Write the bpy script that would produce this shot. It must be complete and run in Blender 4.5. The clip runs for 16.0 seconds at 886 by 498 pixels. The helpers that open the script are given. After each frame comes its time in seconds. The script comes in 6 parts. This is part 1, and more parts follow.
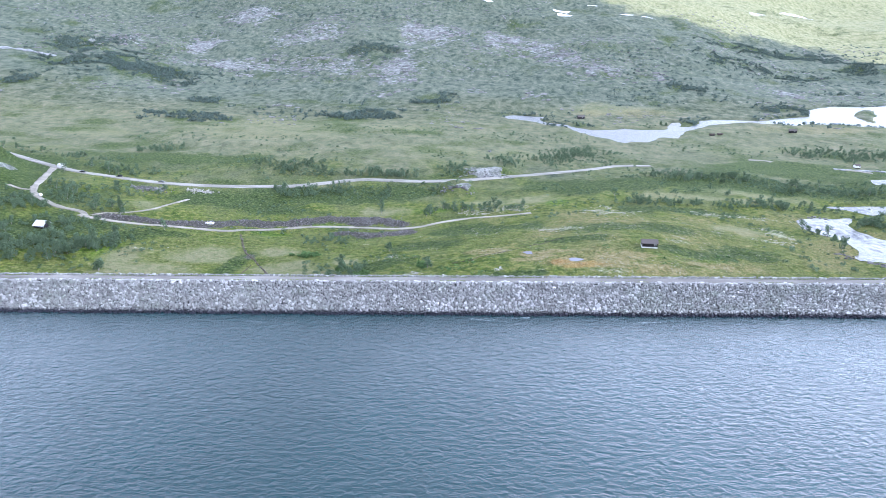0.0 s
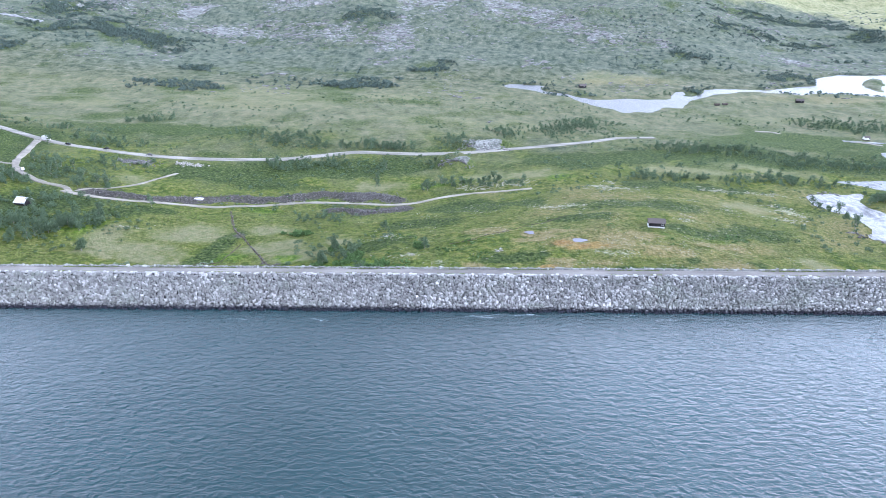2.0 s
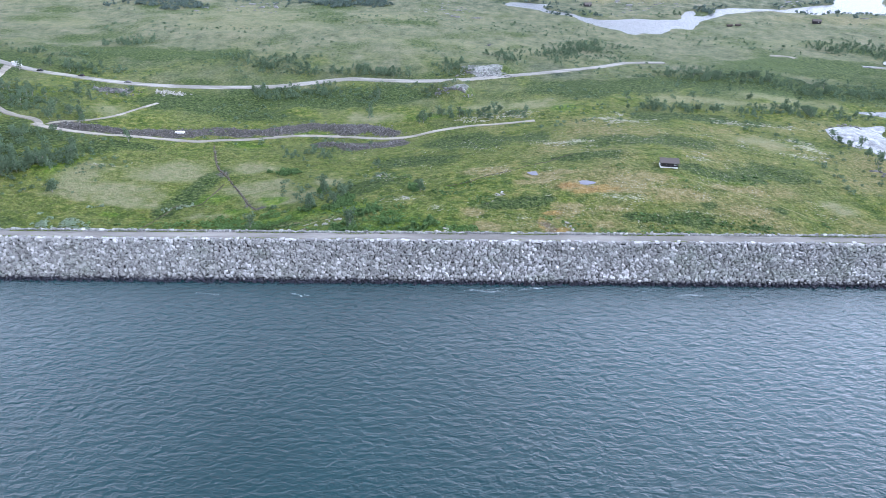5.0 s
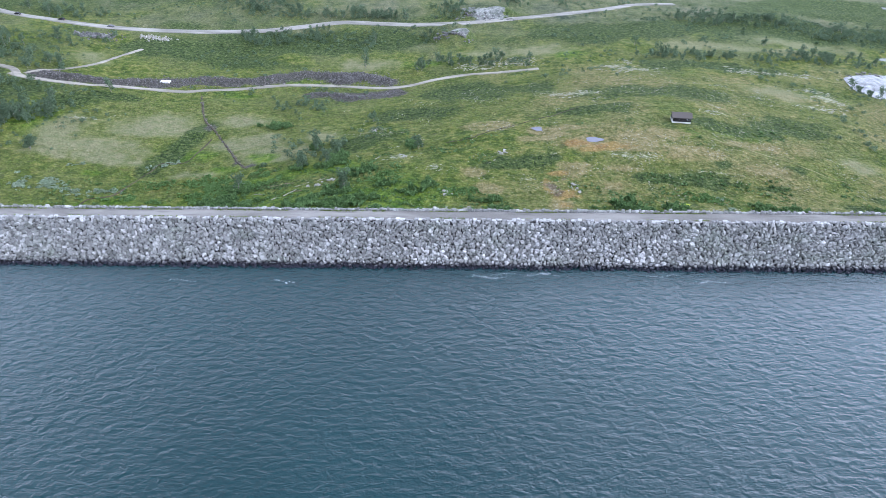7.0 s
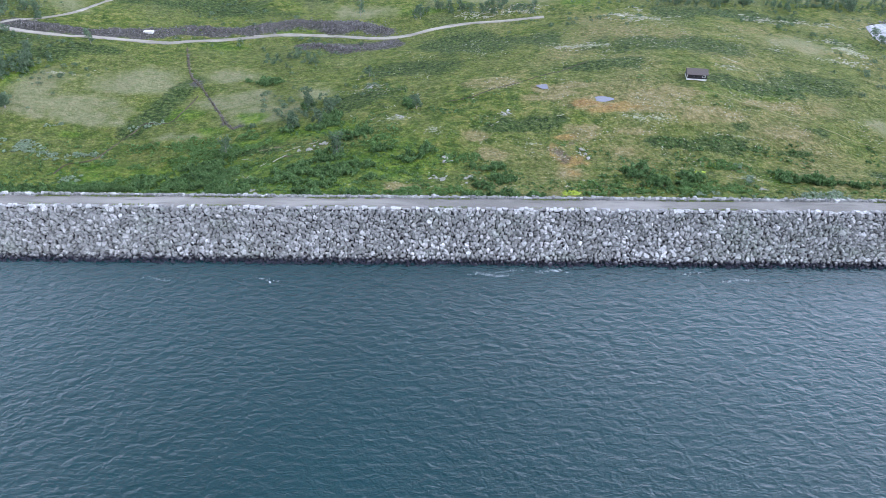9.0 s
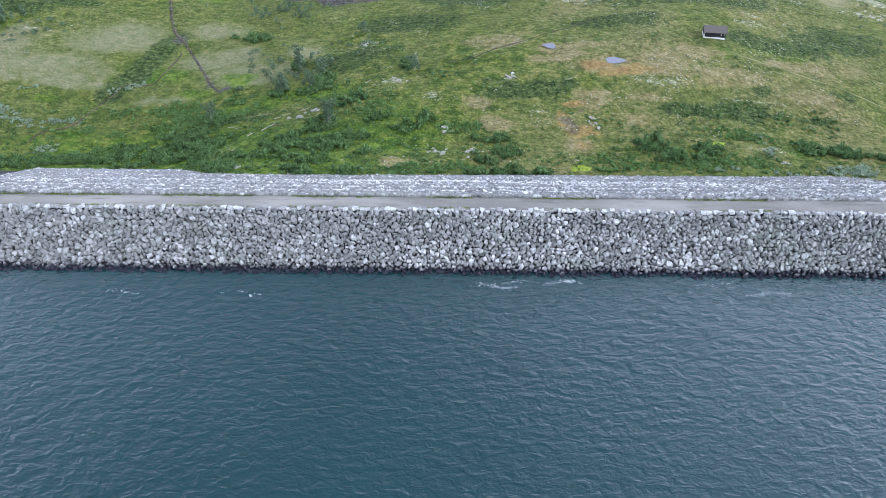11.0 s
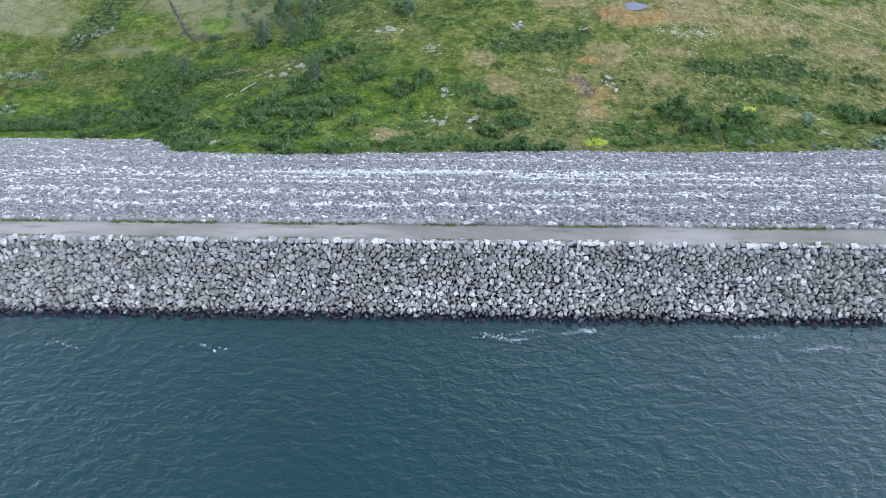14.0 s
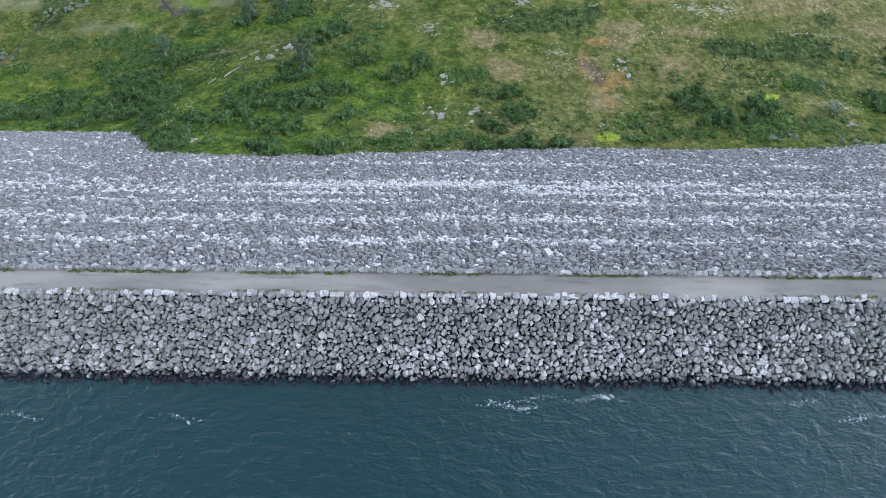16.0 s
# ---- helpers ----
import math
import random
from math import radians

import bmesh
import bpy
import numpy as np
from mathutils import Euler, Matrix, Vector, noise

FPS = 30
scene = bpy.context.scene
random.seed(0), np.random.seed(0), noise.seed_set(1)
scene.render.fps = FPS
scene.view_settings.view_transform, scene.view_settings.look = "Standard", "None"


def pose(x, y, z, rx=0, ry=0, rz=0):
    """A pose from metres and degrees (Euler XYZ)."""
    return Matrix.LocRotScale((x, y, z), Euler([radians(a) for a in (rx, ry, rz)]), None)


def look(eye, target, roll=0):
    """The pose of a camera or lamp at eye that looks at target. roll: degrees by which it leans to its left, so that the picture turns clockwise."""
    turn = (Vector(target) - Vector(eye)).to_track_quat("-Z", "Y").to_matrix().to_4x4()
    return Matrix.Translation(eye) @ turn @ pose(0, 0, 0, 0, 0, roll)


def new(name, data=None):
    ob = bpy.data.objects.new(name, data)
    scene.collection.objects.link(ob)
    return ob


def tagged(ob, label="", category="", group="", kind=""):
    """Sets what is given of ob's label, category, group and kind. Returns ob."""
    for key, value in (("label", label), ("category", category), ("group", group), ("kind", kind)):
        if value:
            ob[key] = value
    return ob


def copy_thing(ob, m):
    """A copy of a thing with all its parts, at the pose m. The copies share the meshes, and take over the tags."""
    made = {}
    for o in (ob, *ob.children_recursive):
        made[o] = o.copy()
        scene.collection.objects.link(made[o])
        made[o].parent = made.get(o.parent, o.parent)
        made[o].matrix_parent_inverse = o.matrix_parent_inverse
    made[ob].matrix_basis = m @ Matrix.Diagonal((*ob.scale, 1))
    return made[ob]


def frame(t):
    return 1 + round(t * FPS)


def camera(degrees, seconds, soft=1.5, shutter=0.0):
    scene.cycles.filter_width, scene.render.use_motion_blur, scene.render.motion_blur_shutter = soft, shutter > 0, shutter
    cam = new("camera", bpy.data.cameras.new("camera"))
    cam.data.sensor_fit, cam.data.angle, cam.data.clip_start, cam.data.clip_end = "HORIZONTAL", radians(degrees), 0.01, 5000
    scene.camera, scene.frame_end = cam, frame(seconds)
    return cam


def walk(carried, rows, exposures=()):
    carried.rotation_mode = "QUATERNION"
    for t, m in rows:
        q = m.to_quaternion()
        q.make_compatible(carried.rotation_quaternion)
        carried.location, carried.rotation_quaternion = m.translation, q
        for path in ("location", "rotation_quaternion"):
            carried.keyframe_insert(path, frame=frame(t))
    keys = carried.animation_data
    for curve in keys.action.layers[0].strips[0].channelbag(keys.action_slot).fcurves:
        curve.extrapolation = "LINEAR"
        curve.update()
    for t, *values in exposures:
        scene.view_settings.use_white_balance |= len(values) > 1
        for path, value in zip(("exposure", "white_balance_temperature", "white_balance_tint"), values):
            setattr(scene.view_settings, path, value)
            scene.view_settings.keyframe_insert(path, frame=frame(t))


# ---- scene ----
cam = camera(63.577, 16.0, 0.5)
PATH = [
    (0, look((4.077, -176.985, 71.999), (1.719, -82.789, 38.512), -0.192)),
    (0.5, look((4.114, -172.798, 72.064), (1.814, -78.903, 37.736), -0.189)),
    (1, look((4.062, -168.761, 72.098), (1.837, -75.238, 36.762), -0.176)),
    (1.5, look((3.965, -164.898, 72.124), (1.816, -71.813, 35.648), -0.159)),
    (2, look((3.836, -161.196, 72.164), (1.781, -68.588, 34.487), -0.116)),
    (2.5, look((3.780, -157.447, 72.206), (1.818, -65.399, 33.177), -0.086)),
    (3, look((3.777, -153.657, 72.257), (1.887, -62.287, 31.663), -0.078)),
    (3.5, look((3.821, -149.833, 72.321), (1.985, -59.233, 30.032), -0.075)),
    (4, look((3.789, -145.919, 72.413), (2.019, -56.165, 28.356), -0.055)),
    (6.5, look((3.387, -126.403, 72.634), (1.902, -41.568, 19.712), -0.018)),
    (7, look((3.470, -122.423, 72.651), (1.980, -38.681, 18.016), -0.018)),
    (7.5, look((3.522, -118.455, 72.656), (2.028, -35.826, 16.350), -0.042)),
    (8, look((3.454, -114.446, 72.666), (1.994, -32.958, 14.721), -0.044)),
    (8.5, look((3.281, -110.412, 72.706), (1.879, -30.112, 13.124), -0.030)),
    (9, look((3.104, -106.295, 72.751), (1.749, -27.192, 11.588), -0.050)),
    (11.5, look((2.759, -85.531, 72.583), (1.550, -12.901, 3.857), -0.063)),
    (12, look((2.852, -81.398, 72.670), (1.560, -10.179, 2.483), -0.138)),
    (12.5, look((2.995, -77.278, 72.773), (1.629, -7.469, 1.185), -0.142)),
    (13, look((3.021, -73.080, 72.805), (1.626, -4.735, -0.181), -0.164)),
    (13.5, look((2.938, -68.795, 72.798), (1.622, -1.912, -1.532), -0.148)),
    (14, look((2.803, -64.541, 72.805), (1.546, 0.860, -2.833), -0.186)),
    (14.5, look((2.636, -60.257, 72.796), (1.435, 3.658, -4.102), -0.189)),
    (15, look((2.475, -55.956, 72.789), (1.327, 6.468, -5.326), -0.260)),
    (15.5, look((2.379, -51.630, 72.750), (1.302, 9.313, -6.526), -0.305)),
    (16, look((2.491, -47.406, 72.762), (1.394, 12.254, -7.485), -0.304)),
]
walk(cam, PATH, ((0.0, 0.7, 5850, 19), (4.0, 0.58, 5950, 18), (9.0, 0.4, 6050, 17), (13.0, 0.41, 6250, 14), (16.0, 0.08, 6250, 14)))

# ---------------------------------------------------------------- light
world = bpy.data.worlds.new("overcast_sky")
scene.world = world
world.use_nodes = True
wn, wl = world.node_tree.nodes, world.node_tree.links
sky = wn.new("ShaderNodeTexSky")
sky.sky_type = "NISHITA"
sky.sun_disc = False
sky.sun_elevation, sky.sun_rotation = radians(36), radians(125)
sky.air_density, sky.dust_density, sky.ozone_density = 1.0, 1.8, 1.3
cloud = wn.new("ShaderNodeMix")
cloud.data_type = "RGBA"
cloud.inputs[0].default_value = 0.7
way = wn.new("ShaderNodeTexCoord")
parts = wn.new("ShaderNodeSeparateXYZ")
wl.new(way.outputs["Generated"], parts.inputs[0])
veil = wn.new("ShaderNodeValToRGB")
for at, value in ((0.0, 0.78), (1.0, 0.12), (0.36, 1.0), (0.5, 0.78), (0.62, 0.52), (0.76, 0.26)):
    stop = veil.color_ramp.elements[int(at)] if at in (0.0, 1.0) else veil.color_ramp.elements.new(at)
    stop.color = (value, value, value, 1)
wl.new(parts.outputs[2], veil.inputs[0])
lit = wn.new("ShaderNodeMix")
lit.data_type, lit.blend_type = "RGBA", "MULTIPLY"
lit.inputs[0].default_value = 1.0
lit.inputs[7].default_value = (15.4, 17.4, 20.6, 1)
# the overcast is thinner and brighter towards the east, where the sun stands, and thickest straight up the valley
east = wn.new("ShaderNodeVectorMath")
east.operation = "DOT_PRODUCT"
east.inputs[1].default_value = (0.98, 0.12, 0.07)
wl.new(way.outputs["Generated"], east.inputs[0])
half = wn.new("ShaderNodeMath")
half.operation = "MULTIPLY_ADD"
half.inputs[1].default_value, half.inputs[2].default_value = 0.5, 0.5
wl.new(east.outputs["Value"], half.inputs[0])
thin = wn.new("ShaderNodeValToRGB")
thin.color_ramp.interpolation = "B_SPLINE"
for at, value in ((0.0, 0.62), (1.0, 1.0), (0.28, 0.54), (0.43, 0.25), (0.54, 0.42), (0.7, 0.88)):
    stop = thin.color_ramp.elements[int(at)] if at in (0.0, 1.0) else thin.color_ramp.elements.new(at)
    stop.color = (value, value, value, 1)
wl.new(half.outputs[0], thin.inputs[0])
billow = wn.new("ShaderNodeTexNoise")
billow.inputs["Scale"].default_value, billow.inputs["Detail"].default_value = 2.2, 4.0
wl.new(way.outputs["Generated"], billow.inputs["Vector"])
lump = wn.new("ShaderNodeMath")
lump.operation = "MULTIPLY_ADD"
lump.inputs[1].default_value, lump.inputs[2].default_value = 1.2, 1.55
wl.new(billow.outputs["Fac"], lump.inputs[0])
dense = wn.new("ShaderNodeMix")
dense.data_type, dense.blend_type = "RGBA", "MULTIPLY"
dense.inputs[0].default_value = 1.0
wl.new(thin.outputs[0], dense.inputs[6])
wl.new(lump.outputs[0], dense.inputs[7])
deck = wn.new("ShaderNodeMix")
deck.data_type, deck.blend_type = "RGBA", "MULTIPLY"
deck.inputs[0].default_value = 1.0
wl.new(veil.outputs[0], deck.inputs[6])
wl.new(dense.outputs[2], deck.inputs[7])
wl.new(deck.outputs[2], lit.inputs[6])
wl.new(lit.outputs[2], cloud.inputs[7])
wl.new(sky.outputs[0], cloud.inputs[6])
wl.new(cloud.outputs[2], wn["Background"].inputs[0])
wn["Background"].inputs[1].default_value = 0.15
sun = new("sun", bpy.data.lights.new("sun", "SUN"))
sun.data.energy, sun.data.angle, sun.data.color = 0.9, radians(26), (1.0, 0.985, 0.96)
sun.matrix_world = look((66.3, -46.4, 58.8), (0, 0, 0))

# ---------------------------------------------------------------- helpers of this place
RNG = np.random.default_rng(7)
WATER_Z = -5.66
ROAD_W = 2.84
LAKE_Z = -78.0


def hashed(i, j, seed):
    h = (i * 374761393 + j * 668265263 + seed * 1442695041) & 0x7FFFFFFF
    h = ((h ^ (h >> 13)) * 1274126177) & 0x7FFFFFFF
    return ((h ^ (h >> 16)) & 0xFFFF) / 65535.0


def value_noise(x, y, size, seed=0):
    x, y = np.asarray(x, float) / size, np.asarray(y, float) / size
    i, j = np.floor(x).astype(np.int64), np.floor(y).astype(np.int64)
    u, v = x - i, y - j
    u, v = u * u * (3 - 2 * u), v * v * (3 - 2 * v)
    a, b = hashed(i, j, seed), hashed(i + 1, j, seed)
    c, d = hashed(i, j + 1, seed), hashed(i + 1, j + 1, seed)
    return (a * (1 - u) + b * u) * (1 - v) + (c * (1 - u) + d * u) * v - 0.5


def fbm(x, y, size, octaves=3, seed=0):
    return sum(value_noise(x, y, size / 2**k, seed + 11 * k) / 2**k for k in range(octaves))


def smooth(a, b, x):
    q = np.clip((np.asarray(x, float) - a) / (b - a), 0, 1)
    return q * q * (3 - 2 * q)


def to_line(x, y, line):
    best = np.full(np.shape(x), 1e9)
    for (ax, ay), (bx, by) in zip(line, line[1:]):
        dx, dy = bx - ax, by - ay
        k = np.clip(((x - ax) * dx + (y - ay) * dy) / (dx * dx + dy * dy + 1e-9), 0, 1)
        best = np.minimum(best, np.hypot(x - ax - k * dx, y - ay - k * dy))
    return best


def inside(x, y, ring):
    odd = np.zeros(np.shape(x), bool)
    for (ax, ay), (bx, by) in zip(ring, ring[1:] + ring[:1]):
        cross = (ay > y) != (by > y)
        odd ^= cross & (x < (bx - ax) * (y - ay) / (by - ay + 1e-12) + ax)
    return odd


def zones(x, y, spots, seed=0):
    """How far inside any of the ellipses (x, y, rx, ry) a place lies: 1 in the middle, 0 outside, with ragged edges."""
    best = np.zeros(np.shape(x))
    for cx, cy, rx, ry in spots:
        wob = 0.9 * fbm(x, y, 0.8 * min(rx, ry) + 2, 3, seed)
        best = np.maximum(best, np.clip(1.55 - 1.1 * np.hypot((x - cx) / rx, (y - cy) / ry) + wob, 0, 1))
    return best


# ---------------------------------------------------------------- plan of the valley (x, y in metres)
MAIN_ROAD = [(-376, 398), (-358, 388), (-340, 377), (-312, 361), (-282, 349), (-260, 347), (-225, 345), (-193, 347), (-162, 351), (-125, 358), (-102, 368), (-75, 379), (-47, 377), (-20, 376), (11, 381), (43, 392), (82, 408), (118, 427), (141, 443), (172, 447)]
ACCESS_ROAD = [(-308, 354), (-292, 311), (-281, 281), (-270, 263), (-256, 251), (-244, 243), (-229, 239), (-222, 231)]
TRACK = [(-226, 232), (-218, 229), (-204, 228), (-189, 230), (-172, 233), (-154, 234), (-139, 235), (-130, 240), (-114, 246), (-88, 258), (-59, 257), (-37, 252), (-22, 254), (-8, 263), (10, 268), (28, 267), (50, 268)]
SIDE_PATH = [(-220, 234), (-216, 241), (-207, 250), (-198, 266), (-193, 286), (-187, 305)]
SPUR = [(-278, 275), (-285, 273), (-297, 279)]
DITCH = [(-129, 232), (-122, 212), (-115, 193), (-109, 184), (-103, 175), (-96, 162), (-90, 151), (-87, 145), (-81, 137)]
PATHLINE = [(58, 175)] + [(33, 158), (21, 151), (11, 143), (0, 141)]
BERM = [(-212, 236), (-198, 236), (-183, 237), (-155, 245), (-134, 257), (-107, 260), (-82, 276), (-61, 276)]
BERM2 = [(-62, 264), (-51, 274), (-35, 263)]
BERM3 = [(-73, 241), (-49, 235), (-30, 241)]
LAKE_NORTH = [(60, 761), (71, 775), (93, 766), (114, 757), (104, 735), (110, 717), (122, 707), (135, 697), (145, 674), (160, 663), (179, 663), (201, 670), (219, 663), (244, 667), (255, 694), (266, 714), (276, 718), (269, 690), (275, 686), (283, 690), (297, 710), (305, 727), (321, 736), (343, 736), (362, 731), (382, 727), (408, 740), (428, 754), (451, 758), (464, 781), (475, 811), (502, 836), (529, 852), (546, 847), (567, 842), (606, 858), (671, 847)]
LAKE_SOUTH = [(561, 669), (507, 680), (497, 684), (481, 691), (465, 699), (447, 703), (428, 707), (406, 695), (397, 707), (374, 709), (364, 719), (343, 717), (326, 706), (309, 698), (295, 686), (276, 667), (262, 652), (253, 631), (244, 611), (233, 619), (224, 617), (215, 601), (202, 591), (190, 594), (181, 586), (175, 591), (169, 607), (161, 614), (150, 627), (144, 644), (135, 668), (130, 683), (114, 697), (99, 717), (80, 739), (66, 748)]
LAKE = LAKE_NORTH + LAKE_SOUTH
ISLET = [(530, 796), (559, 826), (564, 811), (547, 772), (525, 741), (514, 707), (506, 720), (510, 750), (515, 772)]
RAPIDS = [(222, 270), (235, 275), (252, 283), (266, 288), (264, 280), (258, 273), (252, 257), (254, 249), (256, 240), (258, 232), (266, 217), (246, 179), (228, 183), (218, 184), (220, 194), (228, 205), (230, 218), (233, 233), (235, 244), (225, 238), (223, 246), (220, 254)]
UPPER_RIVER = [(264, 316), (279, 321), (288, 320), (312, 327), (337, 322), (322, 297), (299, 305), (288, 300), (279, 304), (275, 310)]
SEDGES = [(-92, 126, 23, 5), (-97, 114, 18, 4), (-108, 102, 11, 4), (-82, 119, 13, 5), (-123, 114, 7, 2), (90, 95, 7, 3), (50, 74, 9, 4), (83, 77, 8, 4), (-12, 65, 8, 2), (0, 68, 9, 2), (6, 94, 6, 3), (-25, 108, 7, 4), (69, 73, 6, 2)]
TRAIL = [(97, 143), (103, 141), (112, 138), (120, 134), (130, 129), (138, 123), (150, 118)]
RILL = [(-106, 173), (-107, 157), (-109, 146), (-119, 146), (-121, 141), (-124, 134), (-125, 123), (-128, 115), (-135, 112), (-136, 104)]
TOP_RIVER = [(344, 409), (359, 412), (383, 413), (372, 393), (348, 393), (341, 395)]
TOP_STREAM = [(333, 448), (344, 446), (359, 445), (376, 442)]
KNOLLS = [(-356, 350, 32, 32, 17), (-322, 305, 24, 26, 9)]
STREAM = [(-738, 998), (-717, 1009), (-689, 1007), (-651, 1000)]
GRAVEL_BAR = [(274, 489), (283, 484), (290, 474)]
FAR_TRACK = [(335, 449), (347, 443), (361, 436)]
SNOWS = [(58, 1681), (247, 1588), (325, 1691), (397, 1613), (437, 1581), (1040, 2173), (828, 1935), (246, 1630)]
TREES_A = [(-223, 243), (-207, 247), (-257, 269), (-250, 264), (-243, 258), (-245, 275), (-263, 268), (-275, 291), (24, 279), (-18, 279), (6, 288), (-16, 280), (113, 314), (-284, 365), (-267, 358), (-260, 357), (-296, 346), (-175, 150), (-184, 187), (-210, 308)]
TREES_B = [(-225, 251), (-217, 255), (-211, 254), (-175, 149), (-54, 151), (-56, 129), (196, 325), (-35, 99), (-78, 114), (45, 275), (8, 290), (-184, 186), (-171, 222), (-50, 291), (-46, 131), (221, 293)]
TREES_C = [(-55, 155), (-57, 134), (-44, 141), (-35, 101), (-16, 284), (-52, 307), (-185, 191), (-175, 150), (-196, 175), (-253, 278), (-223, 246), (-212, 257), (-220, 261), (-245, 283), (-231, 261), (-211, 324), (-269, 363), (-286, 368), (-34, 184), (-11, 138), (21, 284), (28, 291)]
TREES_D = [(222, 251), (224, 246), (227, 240), (230, 234), (226, 219), (224, 206), (263, 265), (270, 269), (270, 262), (256, 260), (276, 275), (221, 199)]
SHEDS = [(357, 456), (284, 622), (294, 626)]
BOULDERS = [(-47, 108), (-32, 170), (-16, 128), (21, 125), (0, 77), (-4, 80), (7, 78), (2, 91), (46, 98), (-42, 111)] + [(-55, 66), (98, 80)]
FOAM = [(20, -11), (11, -12), (9, -12), (13, -11), (43, -11), (51, -13), (-29, -14), (-47, -14)]
WOODS = [(-219, 181, 38, 37), (-277, 249, 19, 38), (-250, 278, 30, 33), (-148, 421, 30, 17), (-77, 396, 28, 12), (199, 388, 45, 14), (291, 366, 50, 27), (382, 520, 45, 34), (235, 300, 35, 13), (14, 289, 27, 11), (-46, 354, 48, 21), (126, 500, 33, 33), (257, 681, 29, 11), (-357, 412, 50, 18), (274, 276, 13, 12), (-60, 394, 64, 9), (-124, 411, 36, 14), (-257, 368, 27, 10), (-76, 339, 23, 13), (-63, 201, 11, 21), (-57, 146, 14, 15), (21, 291, 21, 9)]
FAR_WOODS = [(-676, 1138, 41, 92), (-586, 1047, 43, 81), (-527, 1018, 47, 71), (-456, 999, 50, 60), (-616, 826, 32, 43), (-633, 960, 46, 32), (-345, 813, 21, 25), (-154, 1207, 39, 43), (-31, 844, 24, 52), (-119, 726, 44, 44), (486, 1238, 24, 39), (548, 1238, 31, 43), (685, 1422, 137, 58), (611, 1174, 42, 39), (796, 1276, 52, 55), (348, 948, 28, 24), (453, 807, 27, 33), (284, 712, 15, 15), (534, 783, 14, 35), (-326, 687, 44, 34)]
GREYS = [(-154, 140, 2, 1), (-140, 115, 4, 1), (-134, 119, 4, 1), (-127, 119, 3, 2), (-119, 118, 2, 1), (-119, 143, 4, 2), (-112, 146, 4, 1), (-131, 100, 4, 2), (-127, 103, 2, 1), (81, 72, 4, 2), (97, 71, 6, 2), (113, 75, 6, 2), (95, 96, 4, 2), (96, 88, 2, 3), (-163, 122, 7, 7), (-153, 122, 6, 3), (-153, 141, 3, 2), (-150, 130, 1, 1), (-146, 118, 4, 2), (118, 77, 4, 2)]
THICKETS_WEST = [(-140, 88, 12, 4), (-121, 90, 10, 3), (-107, 93, 12, 5), (-92, 94, 16, 8), (-87, 106, 9, 2), (-80, 184, 6, 4), (-78, 111, 4, 5), (-72, 88, 6, 10), (-58, 66, 10, 6), (-56, 128, 3, 4), (-55, 153, 2, 5), (-54, 74, 8, 10), (-49, 83, 9, 6), (-46, 89, 5, 5), (-45, 130, 5, 4), (-44, 137, 6, 3), (-37, 62, 4, 3), (-36, 98, 5, 5), (-35, 60, 3, 3), (-34, 69, 4, 3), (-33, 116, 5, 4)]
THICKETS_EAST = [(-30, 85, 7, 5), (-25, 61, 4, 3), (-22, 78, 2, 3), (-21, 99, 4, 3), (-14, 142, 3, 3), (-11, 61, 2, 1), (-11, 94, 6, 3), (-4, 99, 4, 3), (12, 74, 3, 2), (13, 85, 6, 3), (14, 65, 6, 2), (21, 79, 5, 3), (26, 69, 6, 3), (63, 84, 6, 4), (65, 77, 6, 2), (73, 79, 2, 2), (76, 84, 4, 3), (112, 89, 7, 4), (120, 87, 4, 3), (142, 86, 10, 3), (160, 92, 8, 3)]
THICKETS = THICKETS_WEST + THICKETS_EAST
MEADOWS_WEST = [(-360, 561, 79, 69), (-218, 586, 127, 100), (-206, 276, 15, 12), (-172, 172, 14, 12), (-169, 149, 12, 4), (-152, 157, 26, 9), (-148, 150, 11, 5), (-136, 146, 18, 4), (-135, 183, 19, 13), (-98, 133, 11, 3), (-96, 189, 13, 9), (-82, 165, 18, 10), (-76, 630, 52, 36)]
MEADOWS_EAST = [(-74, 152, 15, 10), (-71, 145, 13, 7), (-55, 169, 7, 10), (-51, 294, 20, 10), (22, 311, 17, 7), (23, 495, 109, 37), (52, 312, 23, 11), (154, 318, 32, 9), (164, 134, 7, 7), (165, 221, 16, 14), (190, 796, 79, 36), (203, 312, 39, 8), (219, 338, 41, 16), (309, 544, 76, 26)]
MEADOWS = MEADOWS_WEST + MEADOWS_EAST
HEATHS_WEST = [(-252, 436, 64, 19), (-182, 204, 11, 5), (-163, 216, 16, 5), (-159, 314, 42, 16), (-117, 295, 23, 10), (-87, 339, 56, 20), (-65, 113, 10, 3), (-35, 153, 15, 8), (-31, 161, 11, 5), (-24, 192, 21, 14), (16, 226, 25, 18), (19, 115, 7, 3), (30, 117, 10, 6)]
HEATHS_EAST = [(64, 171, 20, 8), (76, 107, 10, 3), (94, 108, 11, 5), (100, 200, 33, 13), (105, 122, 4, 2), (105, 353, 53, 22), (116, 156, 22, 6), (120, 107, 7, 2), (133, 121, 6, 3), (146, 167, 18, 7), (150, 95, 10, 4), (152, 174, 17, 7), (155, 269, 38, 10), (165, 105, 12, 4), (295, 446, 67, 26)]
HEATHS = HEATHS_WEST + HEATHS_EAST + [(-352, 348, 48, 46), (-295, 250, 34, 44), (-235, 190, 34, 32), (200, 376, 60, 28), (292, 366, 50, 20)]
BARE = [(37, 98, 3, 3), (39, 93, 3, 3), (42, 104, 2, 1), (-60, 113, 6, 1), (-52, 103, 4, 1)]
